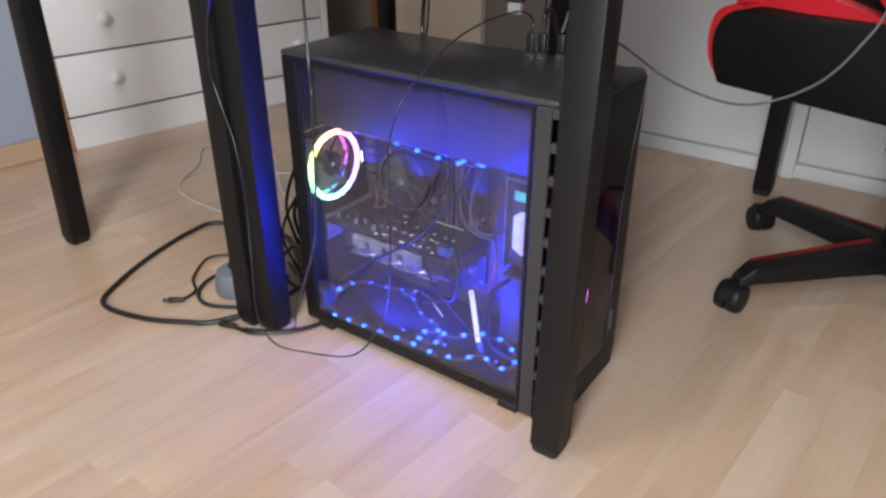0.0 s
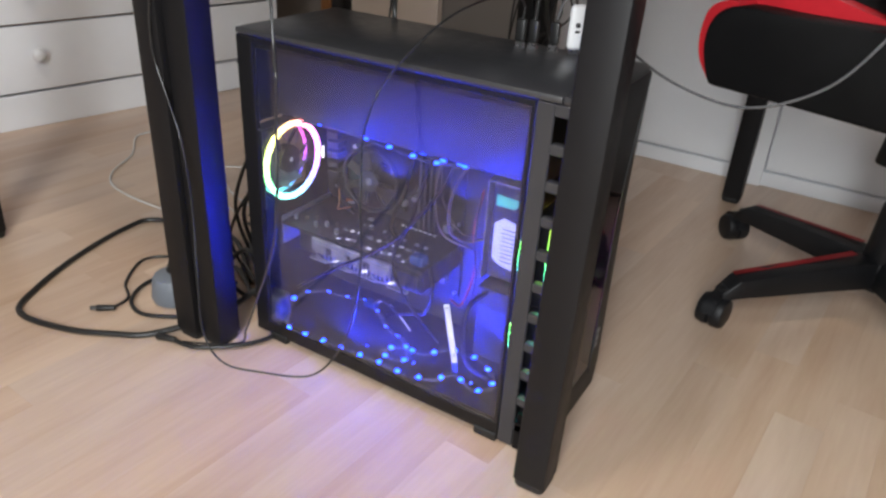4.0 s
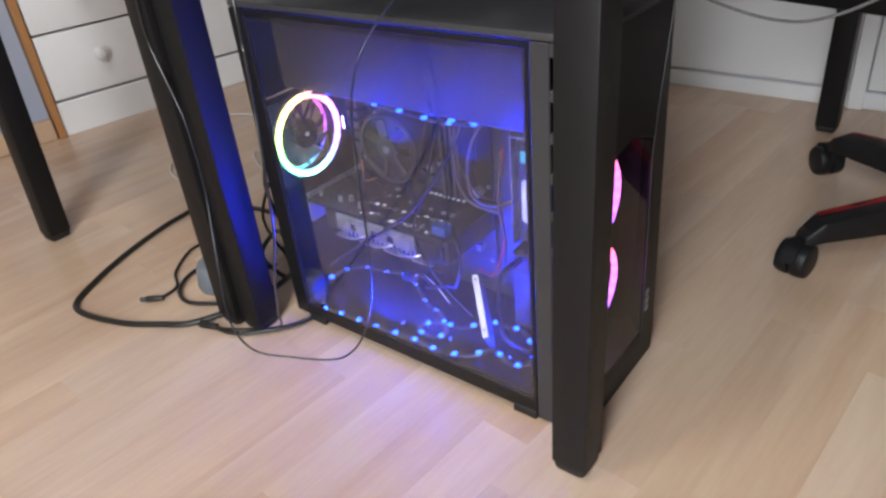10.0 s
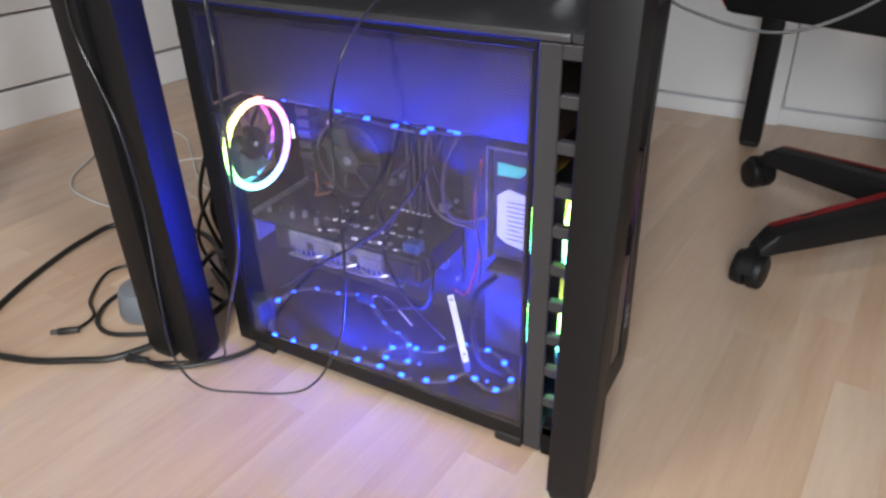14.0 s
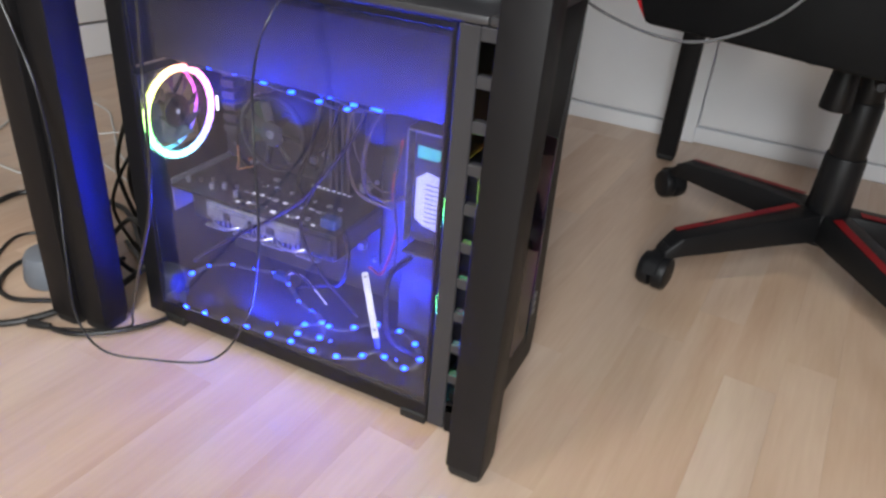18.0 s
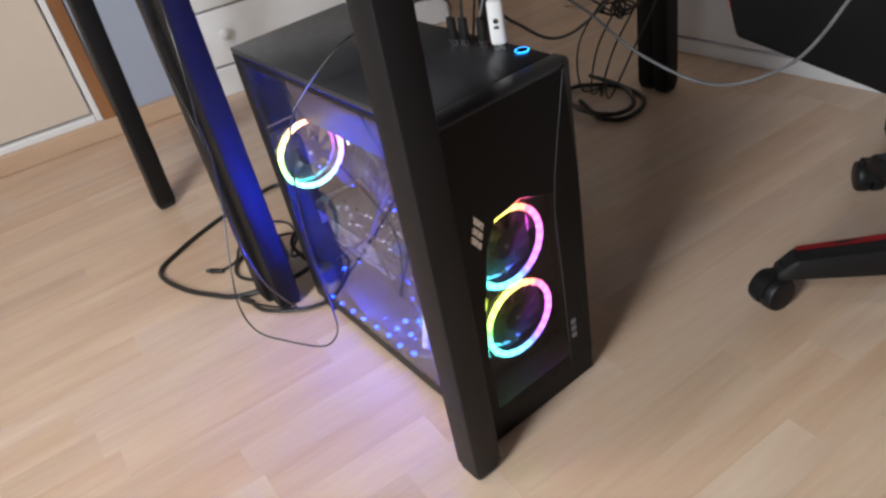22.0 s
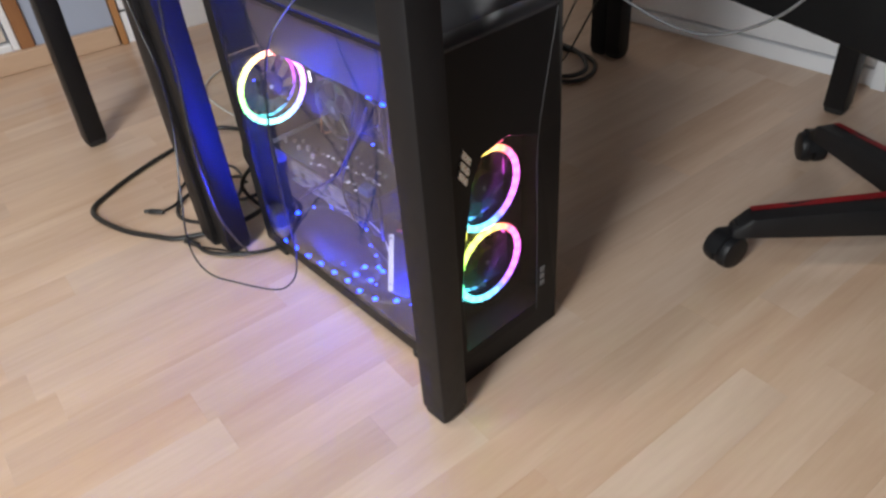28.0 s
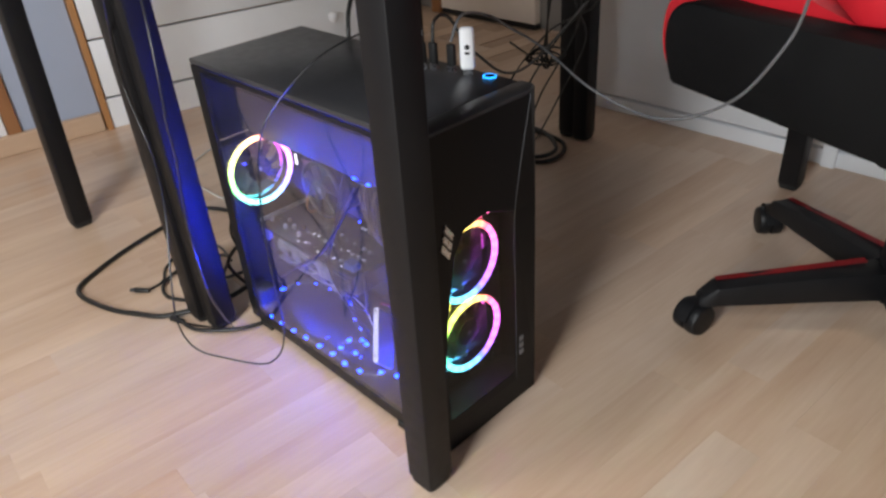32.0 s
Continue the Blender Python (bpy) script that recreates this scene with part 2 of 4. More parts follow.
M = {
    "plank": wood("laminate_plank", (0.655, 0.518, 0.405), (0.49, 0.345, 0.252), 0.33, 1, 16.0, 0.030, 0.12, 0.22),
    "subfloor": mat("plank_joint", (0.44, 0.32, 0.235), 0.8),
    "leg": mat("black_powder_coat", (0.0088, 0.0085, 0.0095), 0.5, 0, 0.15, 6, 0.06, 900, spec=0.24),
    "wire_black": mat("black_sleeved_wire", (0.004, 0.004, 0.004), 0.6, 0, 0.2, 60, spec=0.15),
    "cap": mat("black_rubber_cap", (0.012, 0.012, 0.012), 0.6, 0, 0.15, 20, 0.1, 200),
    "desktop": mat("black_desk_laminate", (0.03, 0.03, 0.03), 0.5, 0, 0.1, 10),
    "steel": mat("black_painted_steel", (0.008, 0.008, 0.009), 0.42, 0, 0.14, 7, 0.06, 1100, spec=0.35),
    # base lifted above the side steel: the top's sheen put into its colour
    "top": mat("black_top_panel_sheen", (0.040, 0.040, 0.043), 0.33, 0, 0.14, 7, 0.05, 1100, spec=0.55),
    "cover": mat("satin_black_cover", (0.013, 0.013, 0.014), 0.45, 0, 0.15, 8, 0.04, 700),
    # window light on the side strip and the fold's highlight, put into the base
    "strip_paint": mat("satin_strip_lifted_for_light", (0.036, 0.036, 0.040), 0.45, 0, 0.12, 9, 0.05, 900),
    "inside": mat("dark_case_interior", (0.030, 0.030, 0.032), 0.55, 0, 0.2, 9),
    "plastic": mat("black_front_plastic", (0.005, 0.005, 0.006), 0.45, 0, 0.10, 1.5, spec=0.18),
    "chrome": mat("brushed_chrome", (0.60, 0.61, 0.63), 0.28, 1, 0.08, 30),
    # film thickened past its dust to imitate the glare haze over the inside
    "glass": dust_haze_glass("tinted_side_glass", (0.74, 0.745, 0.79), 0.013),
    "smoke": glass("smoked_acrylic", (0.21, 0.21, 0.23), 0.0, 1.07, coat=0.45),
    "fan": mat("black_fan_plastic", (0.014, 0.014, 0.015), 0.35, 0, 0.1, 30),
    "blade": mat("frosted_fan_blade", (0.16, 0.16, 0.17), 0.3, 0, 0.1, 20),
    "pcb": mat("dark_circuit_board", (0.013, 0.014, 0.013), 0.4, 0, 0.5, 60, 0.4, 300),
    "alu": mat("grey_aluminium", (0.45, 0.45, 0.47), 0.35, 0.9, 0.15, 25),
    "silver": mat("silver_shroud", (0.22, 0.22, 0.24), 0.38, 0.5, 0.5, 60),
    "white": mat("white_plastic", (0.90, 0.90, 0.91), 0.35, 0, 0.04, 12),
    "pale": mat("pale_brushed_metal", (0.42, 0.42, 0.43), 0.4, 0.3, 0.1, 40),
    "paper": mat("white_label_paper", (0.58, 0.60, 0.59), 0.6, 0, 0.05, 25),
    "green": mat("green_label_print", (0.10, 0.55, 0.25), 0.5, 0, 0.1, 20),
    "ink": mat("black_print", (0.02, 0.02, 0.02), 0.6, 0, 0.1, 20),
    "copper": mat("copper_coil", (0.45, 0.2, 0.09), 0.35, 0.8, 0.2, 30),
    "cable": mat("black_cable", (0.014, 0.014, 0.014), 0.42, 0, 0.15, 40, 0.1, 200),
    "cord": mat("glossy_black_cord", (0.018, 0.018, 0.019), 0.33, 0, 0.15, 40, spec=0.55),
    "cable_grey": mat("grey_braided_cable", (0.10, 0.10, 0.107), 0.5, 0, 0.2, 60, 0.4, 900),
    "cable_white": mat("white_cable", (0.62, 0.61, 0.585), 0.45, 0, 0.08, 30),
    "wire_red": mat("red_wire", (0.35, 0.03, 0.02), 0.45, 0, 0.1, 30),
    "wire_brown": mat("brown_sleeved_wire", (0.05, 0.035, 0.03), 0.5, 0, 0.2, 60),
    "blue_plug": mat("blue_connector", (0.02, 0.045, 0.16), 0.4, 0, 0.1, 30),
    "puck": mat("grey_blue_plastic", (0.17, 0.19, 0.22), 0.5, 0, 0.12, 15, 0.1, 300),
    "white_front": mat("white_lacquer_front", (0.82, 0.83, 0.855), 0.42, 0, 0.03, 3, 0.05, 60),
    "wardrobe": mat("white_wardrobe_front", (0.85, 0.87, 0.90), 0.45, 0, 0.03, 2, 0.05, 60),
    "cream": mat("cream_door_leaf", (0.64, 0.555, 0.475), 0.5, 0, 0.05, 2, 0.06, 40),
    # door cream again, lightened to put the far corner's brightness into the colour
    "cupboard": mat("cream_lightened_for_far_corner", (0.80, 0.715, 0.64), 0.5, 0, 0.05, 2, 0.06, 40),
    "trim": wood("brown_wood_trim", (0.36, 0.18, 0.09), (0.24, 0.11, 0.05), 0.5, 2, 20.0),
    "ledge": wood("tan_ledge_wood", (0.60, 0.44, 0.32), (0.50, 0.35, 0.245), 0.45, 1, 14.0),
    "pine": wood("pine_side_panel", (0.50, 0.27, 0.13), (0.38, 0.19, 0.085), 0.5, 2, 16.0),
    "blue_wall": mat("light_blue_wall_paint", (0.365, 0.415, 0.53), 0.8, 0, 0.05, 2, 0.2, 180),
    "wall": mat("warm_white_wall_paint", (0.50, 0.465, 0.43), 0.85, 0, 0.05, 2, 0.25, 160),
    # wall paint darkened so these walls bounce less light onto the floor
    "wall_dim": mat("wall_paint_darkened", (0.24, 0.227, 0.22), 0.85, 0, 0.06, 2, 0.25, 160),
    # unseen ceiling, its base darkened to hold down the bounced light
    "ceiling": mat("ceiling_paint_darkened", (0.34, 0.335, 0.33), 0.9, 0, 0.03, 2, 0.2, 160),
    "chair_black": mat("black_chair_leather", (0.0055, 0.0055, 0.006), 0.62, 0, 0.2, 14, 0.3, 420, spec=0.14),
    "chair_red": mat("red_chair_leather", (0.52, 0.012, 0.022), 0.45, 0, 0.14, 12, 0.35, 420),
    "nylon": mat("black_nylon", (0.008, 0.008, 0.009), 0.46, 0, 0.12, 20, 0.1, 300, spec=0.28),
    "red_trim": mat("red_arm_insert", (0.42, 0.012, 0.02), 0.4, 0, 0.1, 20),
    "brick": mat("dark_grey_adapter", (0.06, 0.058, 0.056), 0.5, 0, 0.12, 20),
    "led": glow("blue_diode", (0.004, 0.03, 1.0), 55.0),
    "power": glow("blue_power_ring", (0.02, 0.32, 1.0), 5.0),
    "ring_rear": rainbow("rainbow_ring_rear", 105, 8.0, 0.26),
    "ring_front": rainbow("rainbow_ring_front", 128, 22.0, 0.13),
    "ring_rear_far": rainbow("rainbow_ring_rear_far_side", 105, 3.0, 0.15),
    "ring_front_far": rainbow("rainbow_ring_front_far_side", 128, 9.0, 0.12),
    "glint": glow("white_fan_glint", (1.0, 0.98, 0.95), 4.0),
    "strip": mat("clear_led_tape", (0.07, 0.075, 0.09), 0.3, 0, 0.1, 30),
}


# ---- building helpers ----
def thing(name, at, label, category, group="", kind=""):
    ob = new(name)
    ob.empty_display_size = 0.05
    ob.location = at
    return tagged(ob, label, category, group, kind)


def part(name, bm, material, parent=None, label="", smooth=False):
    me = bpy.data.meshes.new(name)
    bm.normal_update()
    bm.to_mesh(me)
    bm.free()
    me.materials.append(M[material])
    if smooth:
        me.shade_smooth()
        me.set_sharp_from_angle(angle=radians(38))
    ob = new(name, me)
    if parent:
        ob.parent = parent
        if parent.type == "EMPTY":
            ob.matrix_parent_inverse = Matrix.LocRotScale(parent.location, parent.rotation_euler, None).inverted()
    if label:
        ob["label"] = label
    return ob


def box(lo, hi, bevel=0.0, bm=None, m=None, seg=1):
    own = bmesh.new()
    c = [(a + b) / 2 for a, b in zip(lo, hi)]
    s = [abs(b - a) for a, b in zip(lo, hi)]
    bmesh.ops.create_cube(own, size=1, matrix=Matrix.LocRotScale(c, None, s))
    if bevel:
        bmesh.ops.bevel(own, geom=own.edges[:], offset=min(bevel, min(s) * 0.45), segments=seg, affect="EDGES", profile=0.5)
    return merge(own, bm, m)


def merge(own, bm=None, m=None):
    if m is not None:
        own.transform(m)
    if bm is None:
        return own
    me = bpy.data.meshes.new("tmp")
    own.to_mesh(me)
    own.free()
    bm.from_mesh(me)
    bpy.data.meshes.remove(me)
    return bm


def cyl(p, q, r, r2=None, n=20, bevel=0.0, bm=None):
    p, q = Vector(p), Vector(q)
    own = bmesh.new()
    turn = (q - p).to_track_quat("Z", "Y").to_matrix().to_4x4()
    bmesh.ops.create_cone(own, cap_ends=True, segments=n, radius1=r, radius2=r if r2 is None else r2, depth=(q - p).length)
    if bevel:
        rims = [e for e in own.edges if abs(e.verts[0].co.z - e.verts[1].co.z) < 1e-6 and len(e.link_faces) == 2]
        bmesh.ops.bevel(own, geom=rims, offset=bevel, segments=2, affect="EDGES", profile=0.5)
    return merge(own, bm, Matrix.Translation((p + q) / 2) @ turn)


def ring(at, axis, r_out, r_in, thick, n=48, bm=None, sides=10):
    """A flat-walled ring with rounded section round an axis."""
    own = bmesh.new()
    rows = []
    mid, half = (r_out + r_in) / 2, (r_out - r_in) / 2
    for i in range(n):
        a = 2 * math.pi * i / n
        row = []
        for j in range(sides):
            b = 2 * math.pi * j / sides
            r = mid + half * math.cos(b)
            row.append(own.verts.new((r * math.cos(a), r * math.sin(a), thick / 2 * math.sin(b))))
        rows.append(row)
    for i in range(n):
        for j in range(sides):
            own.faces.new((rows[i][j], rows[(i + 1) % n][j], rows[(i + 1) % n][(j + 1) % sides], rows[i][(j + 1) % sides]))
    turn = Vector(axis).to_track_quat("Z", "Y").to_matrix().to_4x4()
    return merge(own, bm, Matrix.Translation(at) @ turn)


def prism(points, axis, lo, hi, bevel=0.0, bm=None, seg=2):
    """A polygon pushed along an axis: 0 x (points are y, z), 1 y (points are x, z), 2 z (points are x, y)."""
    own = bmesh.new()

    def at(p, v):
        return {0: (v, p[0], p[1]), 1: (p[0], v, p[1]), 2: (p[0], p[1], v)}[axis]

    a = [own.verts.new(at(p, lo)) for p in points]
    b = [own.verts.new(at(p, hi)) for p in points]
    own.faces.new(a)
    own.faces.new(b)
    for i in range(len(points)):
        j = (i + 1) % len(points)
        own.faces.new((a[i], a[j], b[j], b[i]))
    bmesh.ops.recalc_face_normals(own, faces=own.faces[:])
    if bevel:
        bmesh.ops.bevel(own, geom=own.edges[:], offset=bevel, segments=seg, affect="EDGES", profile=0.5)
    return merge(own, bm)


def glide(points, steps=8, closed=False):
    """A smooth line through the points."""
    pts = [Vector(p) for p in points]
    n = len(pts)
    out = []
    for i in range(n if closed else n - 1):
        p0 = pts[(i - 1) % n] if closed or i else pts[0] * 2 - pts[1]
        p1, p2 = pts[i], pts[(i + 1) % n]
        p3 = pts[(i + 2) % n] if closed or i + 2 < n else pts[-1] * 2 - pts[-2]
        for k in range(steps):
            t = k / steps
            out.append(0.5 * (2 * p1 + (p2 - p0) * t + (2 * p0 - 5 * p1 + 4 * p2 - p3) * t * t + (3 * p1 - p0 - 3 * p2 + p3) * t ** 3))
    if not closed:
        out.append(pts[-1])
    return out


def tube(points, r, n=8, steps=8, closed=False, bm=None, flat=1.0):
    line = glide(points, steps, closed)
    own = bmesh.new()
    rows, up = [], Vector((0.13, 0.21, 1))
    for i, p in enumerate(line):
        a = line[i - 1] if i or closed else p
        b = line[(i + 1) % len(line)] if i + 1 < len(line) or closed else p
        d = (b - a).normalized()
        side = d.cross(up)
        side = side.normalized() if side.length > 1e-4 else Vector((1, 0, 0))
        nor = side.cross(d)
        rows.append([own.verts.new(p + r * (math.cos(2 * math.pi * k / n) * side + flat * math.sin(2 * math.pi * k / n) * nor)) for k in range(n)])
    for i in range(len(rows) if closed else len(rows) - 1):
        q = rows[(i + 1) % len(rows)]
        for k in range(n):
            own.faces.new((rows[i][k], rows[i][(k + 1) % n], q[(k + 1) % n], q[k]))
    if not closed:
        own.faces.new(rows[0][::-1])
        own.faces.new(rows[-1])
    bmesh.ops.recalc_face_normals(own, faces=own.faces[:])
    return merge(own, bm)


# ---- room ----
floor = part("floor", box((-2.3, -2.3, -0.06), (3.3, 2.1, -0.004)), "subfloor")
tagged(floor, "light beech laminate plank floor", "floor", kind="structure")


def wall(name, lo, hi, material, label):
    return tagged(part(name, box(lo, hi), material), label, "wall", kind="structure")


wall("wall_east", (3.2, -2.2, 0), (3.32, 1.9, 2.5), "wall_dim", "room wall, darkened to cut bounced light")
wall("wall_north", (-1.9, 1.74, 0), (3.2, 1.86, 2.5), "wall_dim", "wall behind the desks, darkened to cut bounced light")
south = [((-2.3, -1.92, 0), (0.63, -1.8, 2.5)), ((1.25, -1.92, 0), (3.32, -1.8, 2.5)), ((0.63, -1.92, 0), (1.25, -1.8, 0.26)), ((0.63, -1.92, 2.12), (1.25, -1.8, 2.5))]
bm = bmesh.new()
for lo, hi in south:
    box(lo, hi, bm=bm)
tagged(part("wall_south", bm, "wall_dim"), "wall with the room's window, darkened to cut bounced light", "wall", kind="structure")
wall("ceiling", (-2.3, -2.32, 2.5), (3.32, 1.9, 2.6), "ceiling", "plain ceiling, darkened to cut bounced light")
# the far-corner fixture is unseen, added only to carry the fill light
for x, y, watts in CEILING_AND_FILL_LAMPS:
    lamp = thing("ceiling_and_fill_lamp", (x, y, 2.38), "round white ceiling lamp " + ("before the desks" if y < 0 else "added to brighten the far corner"), "lamp", "two ceiling lamps")
    part("canopy", cyl((x, y, 2.44), (x, y, 2.4995), 0.06, n=28, bevel=0.004), "white_front", lamp, smooth=True)
    part("shade", ring((x, y, 2.39), (0, 0, 1), 0.19, 0.145, 0.09, 40), "white_front", lamp, smooth=True)
    part("reflector", cyl((x, y, 2.36), (x, y, 2.4395), 0.143, 0.062, 40), "white_front", lamp, smooth=True)

window = thing("window_1", (0.94, -1.86, 0.26), "white framed window that lets daylight in", "window", kind="structure")
bm = bmesh.new()
for lo, hi in (((0.63, -1.9, 0.26), (0.68, -1.83, 2.12)), ((1.20, -1.9, 0.26), (1.25, -1.83, 2.12)), ((0.68, -1.9, 0.26), (1.20, -1.83, 0.31)), ((0.68, -1.9, 2.07), (1.20, -1.83, 2.12))):
    box(lo, hi, 0.006, bm=bm)
part("window_frame", bm, "white_front", window)
part("window_sill", box((0.58, -1.8, 0.22), (1.30, -1.72, 0.255), 0.006), "white_front", window)

# slanted wall with the cream door, and the chest that stands in line with it
SLANT = pose(-1.2, 0.2, 0, 0, 0, -9.0)


def slanted(bm):
    bm.transform(SLANT)
    return bm


bm = bmesh.new()
box((-0.12, -0.20, 0), (0, 0.012, 2.5), bm=bm)
tagged(part("wall_west", slanted(bm), "blue_wall"), "light blue painted wall beside the chest", "wall", kind="structure")
bm = bmesh.new()
box((-0.12, -2.48, 0), (0, -1.12, 2.5), bm=bm)
box((-0.12, -1.12, 2.08), (0, -0.20, 2.5), bm=bm)
tagged(part("wall_west_door_side", slanted(bm), "wall"), "grey beige wall round the cream door", "wall", kind="structure")
door = thing("door_1", SLANT @ Vector((0, -0.66, 0)), "closed cream door leaf in a brown wooden frame", "door", kind="structure")
part("leaf", slanted(box((-0.06, -1.06, 0.078), (-0.012, -0.262, 2.03), 0.003)), "cream", door)
bm = bmesh.new()
box((-0.1, -0.236, 0), (0.012, -0.201, 2.075), 0.002, bm=bm)
box((-0.1, -1.12, 0), (0.012, -1.085, 2.075), 0.002, bm=bm)
box((-0.1, -1.085, 2.04), (0.012, -0.236, 2.075), 0.002, bm=bm)
part("door_frame", slanted(bm), "trim", door, "brown wooden door frame")
part("rebate", slanted(box((-0.06, -0.256, 0), (0.0, -0.238, 2.035), 0.002)), "white_front", door, "white painted rebate strip")
part("threshold", slanted(box((-0.1, -1.084, 0.0), (-0.002, -0.257, 0.072), 0.003)), "white_front", door, "white threshold strip")

ledge = part("baseboard", slanted(box((0.001, -1.30, 0.0), (0.024, 0.010, 0.055), 0.004, seg=2)), "ledge")
tagged(ledge, "tan wooden ledge along the foot of the blue wall", "baseboard", kind="structure")

CHEST = pose(-1.174, 0.206, 0, 0, 0, -11.5)
chest = thing("chest_of_drawers", (-1.174, 0.206, 0), "white chest of drawers with round knobs and pine sides", "chest of drawers")
H = 0.81


def chest_part(name, bm, material, parent, label=""):
    bm.transform(CHEST)
    return part(name, bm, material, parent, label, smooth=True)


chest_part("side_panel", box((-0.42, 0.004, 0), (0.004, 0.022, H), 0.002), "pine", chest, "pine side panel")
chest_part("side_panel", box((-0.42, 0.878, 0), (0.004, 0.90, H), 0.002), "white_front", chest)
chest_part("back_panel", box((-0.42, 0.022, 0.02), (-0.412, 0.878, H)), "pine", chest)
chest_part("top", box((-0.425, -0.008, H), (0.016, 0.908, H + 0.022), 0.004), "white_front", chest)
chest_part("plinth", box((-0.03, 0.022, 0), (-0.004, 0.878, 0.088), 0.002), "white_front", chest)
for z0, z1 in ((0.096, 0.258), (0.264, 0.412), (0.418, 0.560), (0.566, 0.690), (0.696, 0.805)):
    front = chest_part("drawer", box((-0.02, 0.026, z0), (0.0, 0.874, z1), 0.003, seg=2), "white_front", chest)
    for y in (0.165, 0.765):
        bm = cyl((0, y, (z0 + z1) / 2 + 0.012), (0.016, y, (z0 + z1) / 2 + 0.012), 0.008, n=14)
        own = bmesh.new()
        bmesh.ops.create_uvsphere(own, u_segments=18, v_segments=10, radius=0.017)
        merge(own, bm, Matrix.Translation((0.024, y, (z0 + z1) / 2 + 0.012)) @ Matrix.Diagonal((0.75, 1, 1, 1)))
        chest_part("knob", bm, "white_front", front, "round white knob")

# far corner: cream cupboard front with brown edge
cup = thing("door_2", (-1.03, 1.72, 0), "cream cupboard door with a brown edge strip", "door", kind="structure")
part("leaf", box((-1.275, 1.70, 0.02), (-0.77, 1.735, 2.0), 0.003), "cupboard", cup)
part("door_frame", box((-1.325, 1.69, 0.0), (-1.28, 1.738, 2.04), 0.003), "trim", cup, "brown wooden edge strip")
# black strip drawn in place of the dark gap under the leaf
part("base_gap_line", box((-1.275, 1.705, 0.0), (-0.77, 1.735, 0.016), 0.001), "ink", cup)
bm = box((-1.72, 0.9, 0), (-1.66, 1.74, 2.5))
tagged(part("wall_west_corner", bm, "wall"), "shaded wall added to brighten the far corner", "wall", kind="structure")

# unseen wall and return, added to keep sky light out of the room
bm = bmesh.new()
box((-1.86, 0.05, 0), (-1.75, 1.9, 2.5), bm=bm)
box((-1.75, 0.05, 0), (-1.335, 0.16, 2.5), bm=bm)
tagged(part("wall_west_recess", bm, "wall"), "unseen wall added behind the chest of drawers", "wall", kind="structure")

# built-in wardrobe
wardrobe = thing("wardrobe", (1.0, 1.45, 0), "white built-in wardrobe with flat doors and a plinth", "wardrobe")
part("carcass", box((-0.17, 1.222, 0.0), (3.18, 1.72, 2.3)), "wardrobe", wardrobe)
part("plinth", box((-0.17, 1.203, 0.0), (3.18, 1.221, 0.038), 0.002), "wardrobe", wardrobe)
for x0, x1 in ((-0.17, 0.486), (0.524, 1.18), (1.186, 1.86), (1.866, 2.52), (2.526, 3.18)):
    part("door", box((x0, 1.2, 0.046), (x1, 1.2215, 2.28), 0.002), "wardrobe", wardrobe)
part("stile", box((0.489, 1.192, 0.0), (0.521, 1.2215, 2.28), 0.002), "wardrobe", wardrobe)


# ---- desks ----
def desk(label, legs, y0, y1, x0, x1):
    root = thing("desk", (sum(p[0] for p in legs) / 4, sum(p[1] for p in legs) / 4, 0), label, "desk", "two black desks side by side")
    top = 0.745
    for x, y, turn, lean in legs:
        m = pose(x, y, 0, 0, 0, turn)
        m[0][2], m[1][2] = lean
        leg = part("leg", box((-0.021, -0.021, 0.013), (0.021, 0.021, top - 0.03), 0.003, m=m, seg=2), "leg", root, smooth=True)
        bm = box((-0.0203, -0.0203, 0.0), (0.0203, 0.0203, 0.022), 0.008, m=m, seg=2)
        part("foot_cap", bm, "cap", leg, "black plastic foot cap", smooth=True)
    bm = bmesh.new()
    for a, b in ((0, 1), (1, 2), (2, 3), (3, 0)):
        p, q = Vector((*legs[a][:2], top - 0.05)), Vector((*legs[b][:2], top - 0.05))
        d = (q - p).normalized()
        side = Vector((-d.y, d.x, 0)) * 0.012
        p, q = p + d * 0.023, q - d * 0.023
        poly = [p + side, q + side, q - side, p - side]
        prism([(v.x, v.y) for v in poly], 2, top - 0.07, top - 0.03, bm=bm)
    part("apron", bm, "leg", root)
    part("tabletop", box((x0, y0, top - 0.03), (x1, y1, top), 0.003), "desktop", root)
    return root


UPRIGHT = (0, 0)
desk("black metal desk whose legs stand round the computer", [(0.480, -0.037, 0.8, (0.010, 0.006)), (-0.057, -0.048, 0.8, UPRIGHT), (-0.031, 0.999, 0.8, UPRIGHT), (0.483, 1.053, 0.8, UPRIGHT)], -0.06, 1.08, -0.077, 0.51)
desk("second black metal desk set against the first one", [(-0.101, -0.057, 1.5, UPRIGHT), (-0.645, -0.074, 1.5, (0.0, 0.035)), (-0.645, 0.985, 1.5, UPRIGHT), (-0.0752, 0.999, 1.5, UPRIGHT)], -0.108, 1.02, -0.67, -0.0795)

# ---- computer tower ----
pc = thing("computer_tower", (0.22, 0.1, 0), "black computer tower with a glass side and glowing fans", "computer")
X0, X1, W, TOP = -0.026, 0.470, 0.203, 0.478
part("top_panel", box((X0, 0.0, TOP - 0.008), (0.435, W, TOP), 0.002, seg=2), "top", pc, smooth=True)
part("bottom_panel", box((X0, 0.004, 0.0138), (0.45, W - 0.002, 0.028), 0.001), "steel", pc)
part("right_panel", box((X0, W - 0.004, 0.028), (0.435, W, TOP - 0.009), 0.001), "steel", pc)
bm = bmesh.new()
